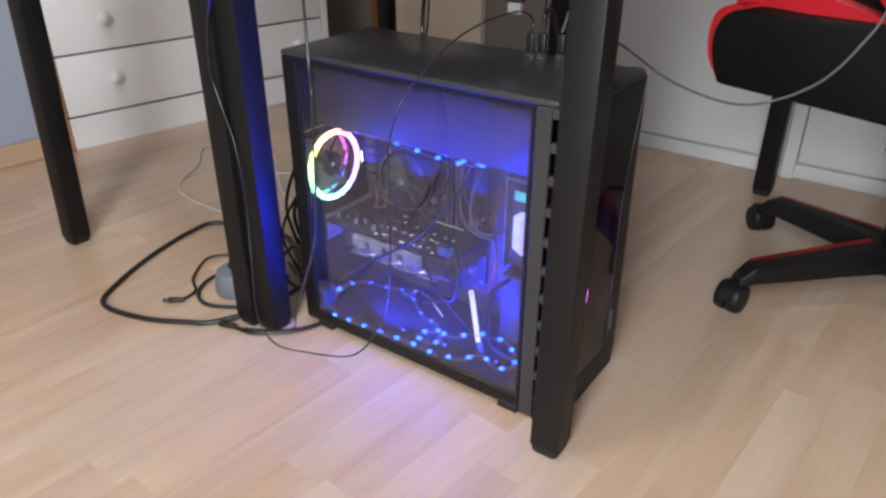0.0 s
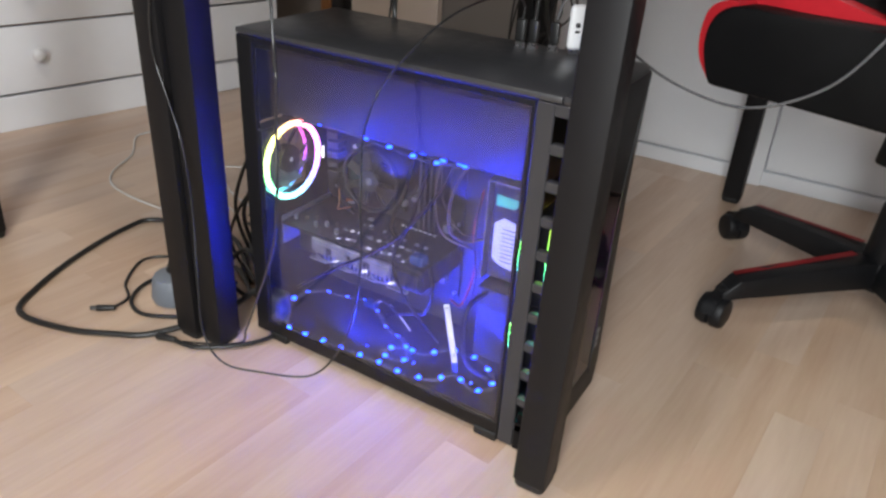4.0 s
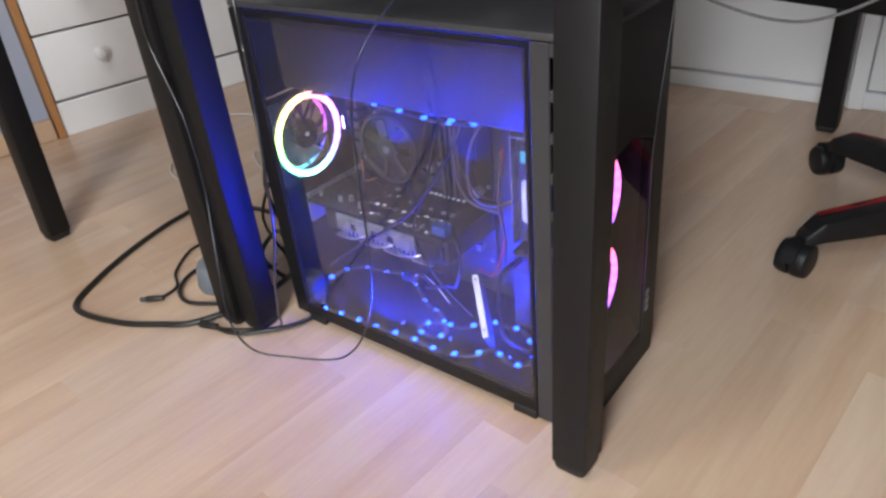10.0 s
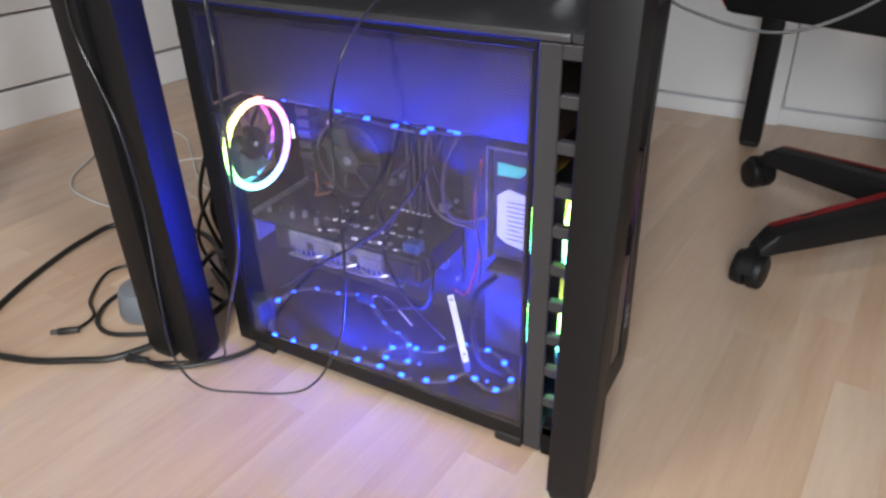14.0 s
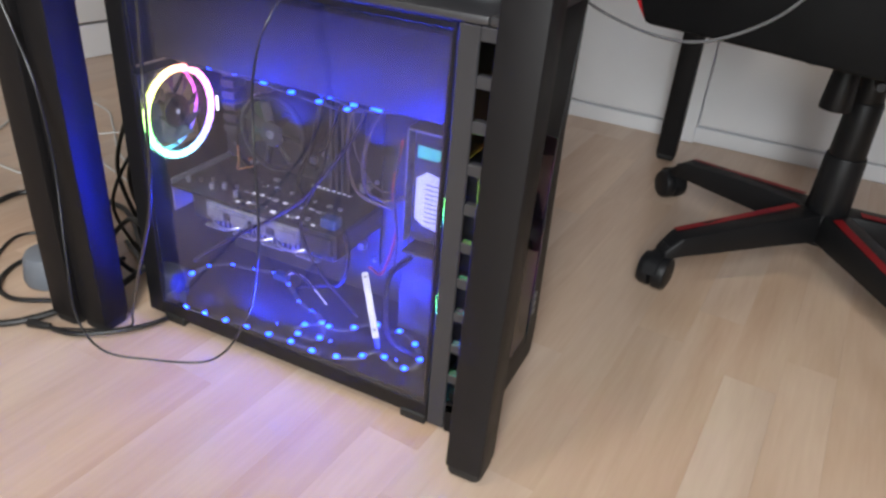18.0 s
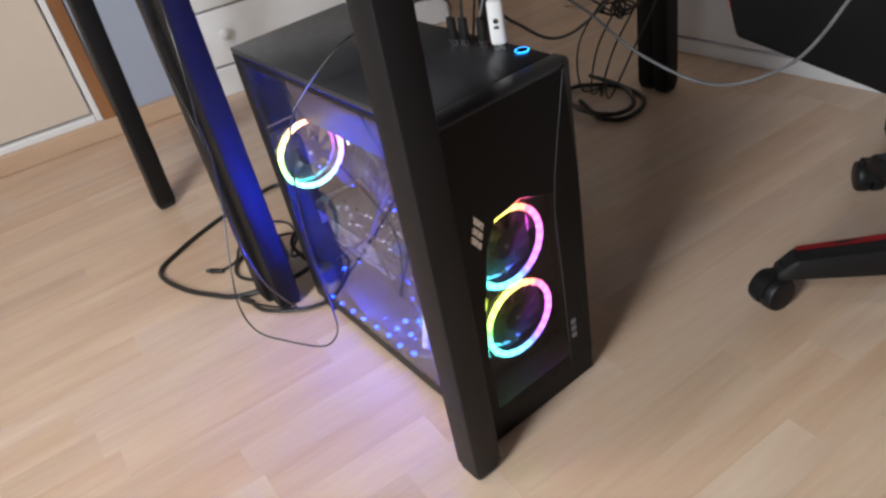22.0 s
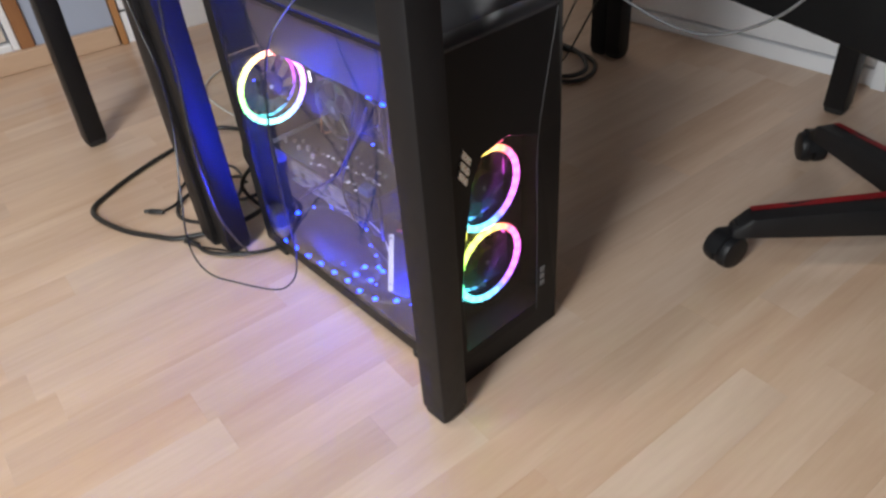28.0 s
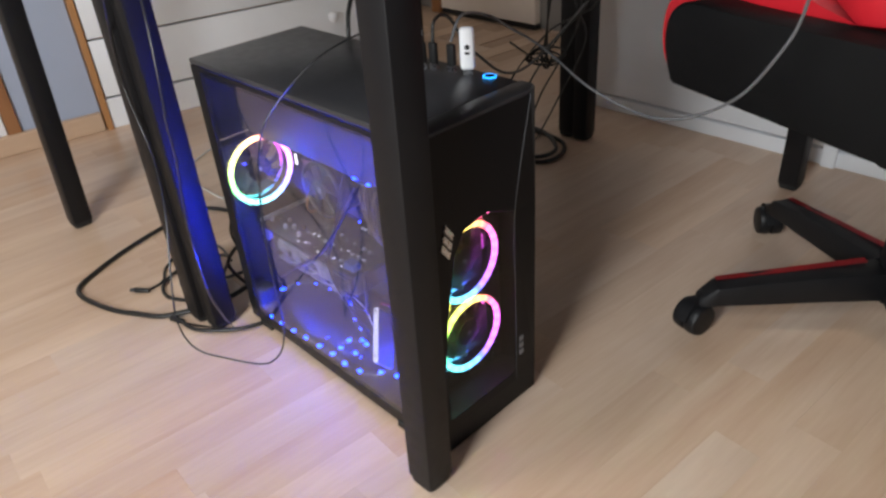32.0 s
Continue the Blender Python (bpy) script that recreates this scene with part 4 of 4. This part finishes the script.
# wiring inside
WIRES = [("wire_black", 0.0024, [(0.292, 0.04, 0.352), (0.284, 0.03, 0.325), (0.250, 0.026, 0.275), (0.205, 0.026, 0.222), (0.120, 0.028, 0.158), (0.045, 0.03, 0.10), (0.02, 0.05, 0.075)]),
         ("wire_black", 0.0018, [(0.255, 0.05, 0.350), (0.250, 0.04, 0.32), (0.236, 0.032, 0.26), (0.212, 0.030, 0.20), (0.235, 0.034, 0.14), (0.28, 0.05, 0.08)]),
         ("wire_brown", 0.0026, [(0.29, 0.10, 0.35), (0.268, 0.085, 0.30), (0.262, 0.09, 0.24), (0.275, 0.11, 0.215), (0.30, 0.125, 0.22)]),
         ("wire_brown", 0.0024, [(0.24, 0.11, 0.35), (0.235, 0.095, 0.29), (0.245, 0.10, 0.225), (0.29, 0.12, 0.20)]),
         ("wire_black", 0.003, [(0.20, 0.10, 0.348), (0.195, 0.08, 0.28), (0.18, 0.07, 0.23), (0.20, 0.06, 0.21)]),
         ("wire_red", 0.0016, [(0.30, 0.11, 0.30), (0.296, 0.10, 0.24), (0.299, 0.105, 0.18), (0.285, 0.10, 0.12), (0.29, 0.06, 0.15)]),
         ("wire_brown", 0.0016, [(0.302, 0.10, 0.30), (0.300, 0.095, 0.23), (0.304, 0.10, 0.17), (0.29, 0.11, 0.10)]),
         ("wire_brown", 0.0009, [(0.255, 0.075, 0.332), (0.262, 0.07, 0.29), (0.285, 0.075, 0.25), (0.30, 0.10, 0.235)]),
         ("wire_black", 0.0028, [(0.24, 0.07, 0.20), (0.262, 0.055, 0.165), (0.25, 0.06, 0.115), (0.21, 0.09, 0.08), (0.15, 0.11, 0.045)]),
         ("wire_black", 0.0022, [(0.04, 0.125, 0.24), (0.05, 0.12, 0.21), (0.075, 0.12, 0.195)]),
         ("copper", 0.0012, [(0.055, 0.11, 0.235), (0.063, 0.10, 0.215), (0.052, 0.11, 0.20), (0.07, 0.12, 0.205)]),
         ("wire_black", 0.002, [(0.12, 0.11, 0.05), (0.145, 0.10, 0.075), (0.175, 0.10, 0.06), (0.15, 0.12, 0.04)]),
         ("cable_white", 0.0012, [(0.118, 0.112, 0.052), (0.15, 0.105, 0.07), (0.17, 0.112, 0.05), (0.2, 0.10, 0.04)]),
         ("wire_black", 0.0035, [(0.32, 0.11, 0.15), (0.30, 0.09, 0.12), (0.32, 0.06, 0.06), (0.36, 0.07, 0.035)])]
for kind, r, pts in WIRES:
    part("inner_wire", tube(pts, r, 7, 8), kind, pc, {"wire_red": "red wire", "cable_white": "white wire", "copper": "bare copper wire"}.get(kind, ""), smooth=True)
part("strip_plug", box((0.105, 0.105, 0.046), (0.128, 0.118, 0.056), 0.0015), "blue_plug", pc, "small blue strip plug")
part("rear_foot_block", box((X0 + 0.008, 0.004, 0.0285), (0.02, 0.035, 0.075), 0.006, seg=2), "inside", pc)

# ---- plugs on the top ----
stick = thing("usb_stick", (0.367, 0.186, TOP), "white usb dongle with a small black mark standing on the tower", "usb stick")
SM = pose(0.368, 0.184, TOP, 0, 0, 42)
part("body", box((-0.0095, -0.0055, 0.006), (0.0095, 0.0055, 0.060), 0.005, m=SM, seg=3), "white", stick, smooth=True)
part("plug_tip", box((-0.006, -0.0025, 0.0002), (0.006, 0.0025, 0.006), m=SM), "chrome", stick)
own = bmesh.new()
bmesh.ops.create_cone(own, cap_ends=True, segments=7, radius1=0.0035, radius2=0.0035, depth=0.0004)
own.transform(SM @ pose(0, -0.0057, 0.036, 90, 0, 0))
part("mark", own, "ink", stick, "small black emblem")
part("mark", box((-0.0030, -0.0059, 0.0268), (0.0030, -0.0056, 0.0300), m=SM), "ink", stick)
PLUGS = [(0.343, 0.180, "cable_grey", 0.0019, [(0.343, 0.180, 0.516), (0.345, 0.20, 0.545), (0.335, 0.26, 0.53), (0.31, 0.33, 0.494), (0.371, 0.33, 0.475), (0.458, 0.33, 0.432), (0.560, 0.33, 0.416), (0.645, 0.33, 0.456), (0.692, 0.33, 0.52), (0.712, 0.33, 0.58), (0.725, 0.30, 0.70)]),
         (0.318, 0.172, "cable", 0.0022, [(0.318, 0.172, 0.512), (0.318, 0.178, 0.54), (0.312, 0.21, 0.535), (0.30, 0.27, 0.47), (0.26, 0.42, 0.40), (0.12, 0.80, 0.42)]),
         (0.303, 0.166, "cord", 0.0014, [(0.303, 0.166, 0.512), (0.303, 0.168, 0.530), (0.297, 0.15, 0.543), (0.288, 0.10, 0.543), (0.276, 0.04, 0.530), (0.258, 0.0, 0.502), (0.236, -0.040, 0.455), (0.224, -0.055, 0.40), (0.232, -0.070, 0.33), (0.238, -0.077, 0.25), (0.218, -0.068, 0.155), (0.184, -0.060, 0.084), (0.165, -0.070, 0.053), (0.141, -0.084, 0.040), (0.100, -0.115, 0.048), (0.057, -0.144, 0.063), (0.030, -0.150, 0.105), (0.008, -0.132, 0.17), (-0.028, -0.098, 0.26), (-0.055, -0.082, 0.34), (-0.075, -0.081, 0.40), (-0.09, -0.0805, 0.451), (-0.083, -0.0805, 0.514), (-0.05, -0.085, 0.60), (-0.055, -0.085, 0.71)])]
for x, y, kind, r, pts in PLUGS:
    cord = thing("usb_cable", (x, y, TOP), {"cable_grey": "grey braided usb cable hanging in a loop from the tower"}.get(kind, "thin black usb cable plugged into the tower's top"), "cable")
    part("plug", box((x - 0.006, y - 0.004, TOP + 0.008), (x + 0.006, y + 0.004, TOP + 0.036), 0.0025, seg=2), "cable", cord, smooth=True)
    part("plug_tip", box((x - 0.006, y - 0.0025, TOP + 0.0002), (x + 0.006, y + 0.0025, TOP + 0.008)), "chrome", cord)
    part("cord", tube(pts, r, 8, 10), kind, cord, smooth=True)


# ---- floor cables ----
def cable(label, kind, r, pts, ends=()):
    cord = thing("cable", pts[0], label, "cable")
    part("cord", tube(pts, r, 8, 10), kind, cord, smooth=True)
    for p, q, r2, mt in ends:
        part("plug", cyl(p, q, r2, r2 * 0.8, 12, 0.001), mt, cord, smooth=True)
    return cord


cable("thick black power cable lying in a loop on the floor", "cable", 0.0048,
      [(-0.14, 0.10, 0.006), (-0.30, 0.20, 0.005), (-0.46, 0.16, 0.005), (-0.478, 0.093, 0.005), (-0.45, -0.03, 0.005), (-0.405, -0.136, 0.005), (-0.360, -0.190, 0.005), (-0.265, -0.176, 0.005), (-0.192, -0.140, 0.005), (-0.145, -0.105, 0.006), (-0.09, -0.02, 0.02), (-0.06, 0.06, 0.05)])
cable("thin black usb cable with its plug on the floor", "cable", 0.0026,
      [(-0.256, -0.098, 0.005), (-0.265, -0.06, 0.004), (-0.31, -0.03, 0.004), (-0.35, 0.04, 0.004), (-0.30, 0.08, 0.006), (-0.20, 0.06, 0.02)],
      [((-0.275, -0.112, 0.006), (-0.252, -0.094, 0.006), 0.0055, "cable"), ((-0.283, -0.118, 0.006), (-0.275, -0.112, 0.006), 0.004, "brick")])
cable("black cable coiled round the grey plastic foot", "cable", 0.0034,
      [(-0.15, -0.05, 0.004), (-0.205, -0.078, 0.004), (-0.25, -0.065, 0.005), (-0.275, -0.02, 0.006), (-0.26, 0.04, 0.012), (-0.21, 0.06, 0.025), (-0.16, 0.02, 0.02), (-0.10, 0.03, 0.05)])
cable("black cable with a flat plug beside the desk legs", "cable", 0.0035,
      [(-0.118, -0.100, 0.006), (-0.06, -0.09, 0.007), (0.0, -0.03, 0.008), (0.0, 0.03, 0.005), (-0.08, 0.06, 0.006), (-0.2, 0.12, 0.004)],
      [((-0.135, -0.106, 0.006), (-0.105, -0.097, 0.006), 0.006, "cable")])
cable("long thin black cable hanging down past the glass", "cord", 0.0017,
      [(0.150, -0.112, 0.735), (0.154, -0.117, 0.60), (0.163, -0.126, 0.514), (0.173, -0.135, 0.47), (0.168, -0.134, 0.42), (0.174, -0.145, 0.34), (0.158, -0.140, 0.27), (0.10, -0.115, 0.17), (0.03, -0.075, 0.07), (-0.02, -0.05, 0.008), (-0.10, -0.095, 0.004), (-0.16, -0.11, 0.003)])
tag = thing("plug_on_cable", (0.287, 0.149, 0.545), "loose white and black plug hanging over the tower", "plug")
part("grip", box((0.272, 0.140, 0.566), (0.302, 0.152, 0.582), 0.003, seg=2), "white", tag, smooth=True)
part("band", box((0.2735, 0.141, 0.555), (0.3005, 0.151, 0.5658), 0.0015), "ink", tag, "black plug band")
part("plug_tip", box((0.277, 0.142, 0.540), (0.297, 0.150, 0.5548), 0.001), "pale", tag)
part("cord", tube([(0.287, 0.146, 0.58), (0.287, 0.147, 0.62), (0.290, 0.16, 0.66), (0.30, 0.2, 0.714)], 0.002, 8, 8), "cable", tag, smooth=True)
for pts in ([(0.04, 0.27, 0.712), (0.045, 0.262, 0.60), (0.052, 0.252, 0.53), (0.068, 0.225, 0.475), (0.07, 0.222, 0.30), (0.03, 0.24, 0.10), (-0.05, 0.28, 0.006), (-0.2, 0.3, 0.006)], [(-0.23, 0.66, 0.70), (-0.235, 0.65, 0.55), (-0.225, 0.63, 0.40), (-0.24, 0.6, 0.2), (-0.2, 0.55, 0.006)]):
    cable("black cable hanging down behind the tower", "cable", 0.0036 if pts[0][0] > 0 else 0.0026, pts)
cable("thin white cable lying on the floor", "cable_white", 0.0022,
      [(-0.42, 0.22, 0.003), (-0.52, 0.20, 0.003), (-0.66, 0.21, 0.003), (-0.74, 0.26, 0.003), (-0.80, 0.36, 0.003), (-0.90, 0.46, 0.003), (-0.84, 0.55, 0.003), (-0.70, 0.53, 0.003), (-0.60, 0.46, 0.003), (-0.45, 0.35, 0.003), (-0.25, 0.3, 0.003)])
cable("thin white cable curling behind the desk legs", "cable_white", 0.0018,
      [(-0.36, 0.28, 0.003), (-0.5, 0.33, 0.003), (-0.6, 0.40, 0.003), (-0.5, 0.48, 0.004), (-0.3, 0.44, 0.003)])
cable("black cable coil on the floor behind the tower", "cable", 0.0055,
      [(-0.16, 0.84, 0.006), (-0.06, 0.80, 0.006), (-0.012, 0.82, 0.006), (-0.008, 0.88, 0.006), (-0.05, 0.935, 0.006), (-0.14, 0.95, 0.006), (-0.22, 0.90, 0.008), (-0.20, 0.83, 0.014), (-0.11, 0.79, 0.017), (-0.03, 0.81, 0.017), (-0.02, 0.87, 0.018), (-0.10, 0.93, 0.02), (-0.22, 0.94, 0.02)])
for k in range(4):
    a = rng.uniform(-0.02, 0.02)
    cable("thin black cable hanging in a tangle behind the tower", "cable", 0.0022,
          [(0.14 - 0.05 * k, 0.86 + a, 0.70), (0.10 - 0.03 * k, 0.84, 0.55), (0.03 + 0.02 * k, 0.85 - a, 0.40), (0.05 - 0.035 * k, 0.88, 0.30), (0.0 - 0.05 * k, 0.86 + a, 0.16), (-0.09 - 0.03 * k, 0.87, 0.02), (-0.16, 0.92 - a, 0.008)])
for k in range(7):
    y, z = 0.02 + 0.024 * k, (0.13, 0.22, 0.30, 0.26, 0.17, 0.33, 0.10)[k]
    cable("black cable plugged into the back of the tower", "cable", (0.0035, 0.0025, 0.003)[k % 3],
          [(X0 - 0.012, y, z), (X0 - 0.05, y + 0.005, z - 0.01), (X0 - 0.075 - 0.008 * k, y - 0.01, z * 0.6), (X0 - 0.06 - 0.012 * k, y + 0.01, z * 0.25), (X0 - 0.09 - 0.01 * k, y + 0.05, 0.012 + 0.004 * k), (X0 - 0.16 - 0.02 * k, y + 0.1, 0.005 + 0.003 * k)],
          [((X0 - 0.022, y, z), (X0 - 0.0005, y, z), 0.007, "cable")])

knot = thing("cable_knot", (-0.08, 0.90, 0.22), "knotted black cables hanging behind the tower", "cable")
for k in range(5):
    a, r = 0.9 * k, 0.022 + 0.006 * (k % 3)
    pts = [(-0.08 + 0.006 * k - 0.012 + r * math.cos(t * 1.05 + a), 0.90 + 0.006 * k - 0.012 + 0.018 * math.sin(1.7 * t + a), 0.225 + 0.7 * r * math.sin(t * 1.05 + a) + 0.004 * k) for t in range(6)]
    part("loop", tube(pts, 0.0026, 7, 6, closed=True), "cable", knot, smooth=True)
part("tie", ring((-0.08, 0.90, 0.222), (1, 0.3, 0.4), 0.020, 0.015, 0.006, 20), "cap", knot, "black cable tie", smooth=True)
for x0, z0, x1, z1 in ((-0.075, 0.24, -0.02, 0.70), (-0.085, 0.24, 0.03, 0.70), (-0.10, 0.215, -0.165, 0.262)):
    part("lead", tube([(x0, 0.90, z0), ((x0 * 2 + x1) / 3 - 0.01, 0.895, (z0 * 2 + z1) / 3), ((x0 + 2 * x1) / 3, 0.88, (z0 + 2 * z1) / 3), (x1, 0.87, z1)], 0.0024, 7, 6), "cable", knot, smooth=True)

foot = thing("speaker_foot", (-0.205, -0.02, 0), "grey blue rounded plastic foot among the cables", "speaker")
bm = cyl((-0.205, -0.01, 0.0), (-0.205, -0.01, 0.05), 0.040, 0.034, 32, 0.010)
part("body", bm, "puck", foot, smooth=True)
part("stem", cyl((-0.205, -0.005, 0.049), (-0.198, 0.01, 0.10), 0.016, 0.013, 20, 0.002), "cap", foot, smooth=True)

# ---- office chair ----
HX, HY = 0.80, 0.688
chair = thing("office_chair", (HX, HY, 0), "black and red gaming chair on a five-armed base", "chair")
part("base_hub", cyl((HX, HY, 0.056), (HX, HY, 0.115), 0.036, 0.033, 28, 0.004), "nylon", chair, smooth=True)
part("hub_collar", cyl((HX, HY, 0.112), (HX, HY, 0.125), 0.031, 0.029, 24, 0.002), "alu", chair, smooth=True)
for k, deg in enumerate((-137, 150.6, -57, 84, 13)):
    m = pose(HX, HY, 0, 0, 0, deg)
    own = bmesh.new()
    rows = []
    for r, hw, z0, z1 in ((0.03, 0.029, 0.066, 0.114), (0.12, 0.026, 0.064, 0.108), (0.22, 0.0235, 0.060, 0.098), (0.283, 0.0215, 0.058, 0.089), (0.308, 0.016, 0.050, 0.066)):
        rows.append([own.verts.new(p) for p in ((r, -hw, z0), (r, hw, z0), (r, hw * 0.82, z1), (r, -hw * 0.82, z1))])
    for a, b in zip(rows, rows[1:]):
        for i in range(4):
            own.faces.new((a[i], a[(i + 1) % 4], b[(i + 1) % 4], b[i]))
    own.faces.new(rows[0][::-1])
    own.faces.new(rows[-1])
    bmesh.ops.recalc_face_normals(own, faces=own.faces[:])
    bmesh.ops.bevel(own, geom=own.edges[:], offset=0.003, segments=2, affect="EDGES", profile=0.5)
    own.transform(m)
    arm = part("base_arm", own, "nylon", chair, smooth=True)
    own = bmesh.new()
    a = [own.verts.new(p) for p in ((0.05, -0.022, 0.1165), (0.05, -0.006, 0.1175), (0.28, -0.006, 0.0915), (0.28, -0.019, 0.0905))]
    own.faces.new(a)
    bmesh.ops.solidify(own, geom=own.faces[:], thickness=-0.004)
    own.transform(m)
    part("arm_insert", own, "red_trim", arm, "red insert along the arm")
    turn = (35, -20, 60, -40, 15)[k]
    w = m @ pose(0.306, 0, 0, 0, 0, turn)
    bm = cyl((0.302, 0, 0.03), (0.292, 0, 0.072), 0.013, n=14)
    bm.transform(m)
    caster = part("caster", bm, "nylon", arm, smooth=True)
    for s in (-1, 1):
        bm = cyl((0.006, s * 0.0012, 0.0285), (0.006, s * 0.023, 0.0285), 0.0283, 0.0265, 26, 0.005)
        bm.transform(w)
        part("caster_wheel", bm, "nylon", arm, "black twin caster wheel", smooth=True)
    own = bmesh.new()
    rows = []
    for i in range(9):
        t = math.pi * (0.05 + 0.9 * i / 8)
        rows.append([own.verts.new((0.006 + rr * math.cos(t), s * 0.0105, 0.0285 + rr * math.sin(t))) for rr, s in ((0.0295, -1), (0.0295, 1), (0.033, 1), (0.033, -1))])
    for a, b in zip(rows, rows[1:]):
        for i in range(4):
            own.faces.new((a[i], a[(i + 1) % 4], b[(i + 1) % 4], b[i]))
    own.faces.new(rows[0][::-1])
    own.faces.new(rows[-1])
    bmesh.ops.recalc_face_normals(own, faces=own.faces[:])
    own.transform(w)
    part("caster_hood", own, "nylon", arm, smooth=True)
column = part("gas_column", cyl((HX, HY, 0.11), (HX, HY, 0.21), 0.034, 0.031, 26, 0.003), "nylon", chair, smooth=True)
part("column_sleeve", cyl((HX, HY, 0.208), (HX, HY, 0.30), 0.028, 0.026, 26, 0.003), "nylon", column, smooth=True)
part("column_sleeve", cyl((HX, HY, 0.297), (HX, HY, 0.365), 0.0235, 0.0225, 26, 0.002), "nylon", column, smooth=True)
mech = part("tilt_mechanism", box((HX - 0.11, HY - 0.075, 0.352), (HX + 0.13, HY + 0.075, 0.392), 0.012, seg=3), "nylon", chair, smooth=True)
part("tilt_knob", cyl((0.757, 0.65, 0.352), (0.757, 0.648, 0.287), 0.019, 0.024, 22, 0.004), "nylon", mech, smooth=True)
part("tilt_lever", tube([(HX, HY - 0.07, 0.37), (HX - 0.01, HY - 0.15, 0.365), (HX - 0.012, HY - 0.22, 0.372)], 0.006, 8, 6), "nylon", mech, smooth=True)
# the seat is turned on its column: u runs along its side, v across it
SEAT = pose(0.475, 0.500, 0, 0, 0, -17)
WIDE = 0.46


def seat_part(name, bm, material, label=""):
    bm.transform(SEAT)
    return part(name, bm, material, chair, label, smooth=True)


def outline(points):
    return [(q.x, q.z) for q in glide([(u, 0, z) for u, z in points], 4)]


cushion = outline([(-0.009, 0.399), (-0.031, 0.430), (-0.038, 0.465), (-0.033, 0.510), (-0.013, 0.543), (0.016, 0.560), (0.059, 0.558), (0.120, 0.542), (0.196, 0.524), (0.260, 0.512), (0.400, 0.505), (0.490, 0.500), (0.505, 0.450), (0.490, 0.400)])
seat_part("seat", prism(cushion, 1, 0.066, WIDE - 0.066), "chair_red", "red seat cushion")
side = outline([(-0.003, 0.394), (-0.018, 0.428), (-0.025, 0.460), (-0.019, 0.492), (0.001, 0.511), (0.032, 0.517), (0.109, 0.516), (0.250, 0.519), (0.400, 0.522), (0.500, 0.518), (0.516, 0.460), (0.500, 0.394), (0.350, 0.391), (0.196, 0.393), (0.087, 0.394)])
rim = outline([(-0.009, 0.399), (-0.031, 0.430), (-0.038, 0.465), (-0.033, 0.500), (-0.015, 0.517), (0.011, 0.521), (0.043, 0.510), (0.250, 0.510), (0.490, 0.510), (0.498, 0.450), (0.490, 0.400)])
for v in (0.012, WIDE - 0.066):
    seat_part("seat_edge", prism(rim, 1, v, v + 0.054), "chair_red", "red edge round the seat side")
for v in (0.0, WIDE - 0.065):
    seat_part("seat_side", prism(side, 1, v, v + 0.065, 0.008), "chair_black", "black seat side panel")
seat_part("seat_centre", box((0.06, 0.10, 0.50), (0.47, WIDE - 0.10, 0.553), 0.02, seg=3), "chair_black", "black seat middle")
seat_part("seat_pan", box((0.05, 0.034, 0.387), (0.48, WIDE - 0.034, 0.401), 0.005), "nylon")
wing = outline([(0.238, 0.520), (0.205, 0.543), (0.176, 0.575), (0.168, 0.62), (0.195, 0.70), (0.26, 0.80), (0.33, 0.94), (0.40, 0.94), (0.35, 0.80), (0.30, 0.69), (0.272, 0.60), (0.285, 0.525)])
flank = outline([(0.286, 0.523), (0.274, 0.60), (0.302, 0.69), (0.352, 0.80), (0.402, 0.94), (0.50, 0.95), (0.49, 0.80), (0.475, 0.65), (0.468, 0.525)])
for v in (0.048, WIDE - 0.123):
    seat_part("back_bolster", prism(wing, 1, v, v + 0.075, 0.006), "chair_red", "red backrest wing")
    seat_part("back_side", prism(flank, 1, v, v + 0.075, 0.006), "chair_black", "black backrest side")
seat_part("backrest", box((0.30, 0.125, 0.555), (0.46, WIDE - 0.125, 1.10), 0.03, m=pose(0.16, 0, -0.02, 0, 14, 0) @ pose(-0.04, 0, 0), seg=4), "chair_black", "black backrest")

# ---- floor planks ----
STRIP = 0.0675
plank_meshes = []
for length in (0.34, 0.46, 0.58):
    me = bpy.data.meshes.new("plank")
    bm = box((-STRIP / 2 + 0.00005, -length / 2 + 0.00005, -0.004), (STRIP / 2 - 0.00005, length / 2 - 0.00005, 0.0), 0.0)
    bm.to_mesh(me)
    bm.free()
    me.materials.append(M["plank"])
    plank_meshes.append((length, me))
turn = pose(0, 0, 0, 0, 0, -4.3)
rng = random.Random(11)
rest = bmesh.new()
count = 0
for i in range(-38, 51):
    x = 0.15 + STRIP * (i + 0.5)
    y = -3.4 + rng.uniform(0, 0.5)
    while y < 2.1:
        length, me = rng.choice(plank_meshes)
        at = turn @ Vector((x, y + length / 2, 0))
        y += length
        if not (-2.2 < at.x < 3.25 and -1.6 < at.y < 1.5):
            continue
        if -1.15 < at.x < 1.1 and -0.75 < at.y < 1.3 and count < 300:
            count += 1
            ob = new("plank", me)
            ob.matrix_world = Matrix.Translation(at) @ turn.to_3x3().to_4x4()
            ob.parent = floor
        else:
            c = turn.to_3x3().to_4x4()
            c.translation = at
            rest.from_mesh(me)
            rest.verts.ensure_lookup_table()
            for vert in rest.verts[-8:]:
                vert.co = c @ vert.co
rest_ob = part("far_planks", rest, "plank", floor)
tagged(rest_ob, "beech laminate planks farther off", kind="stuff")
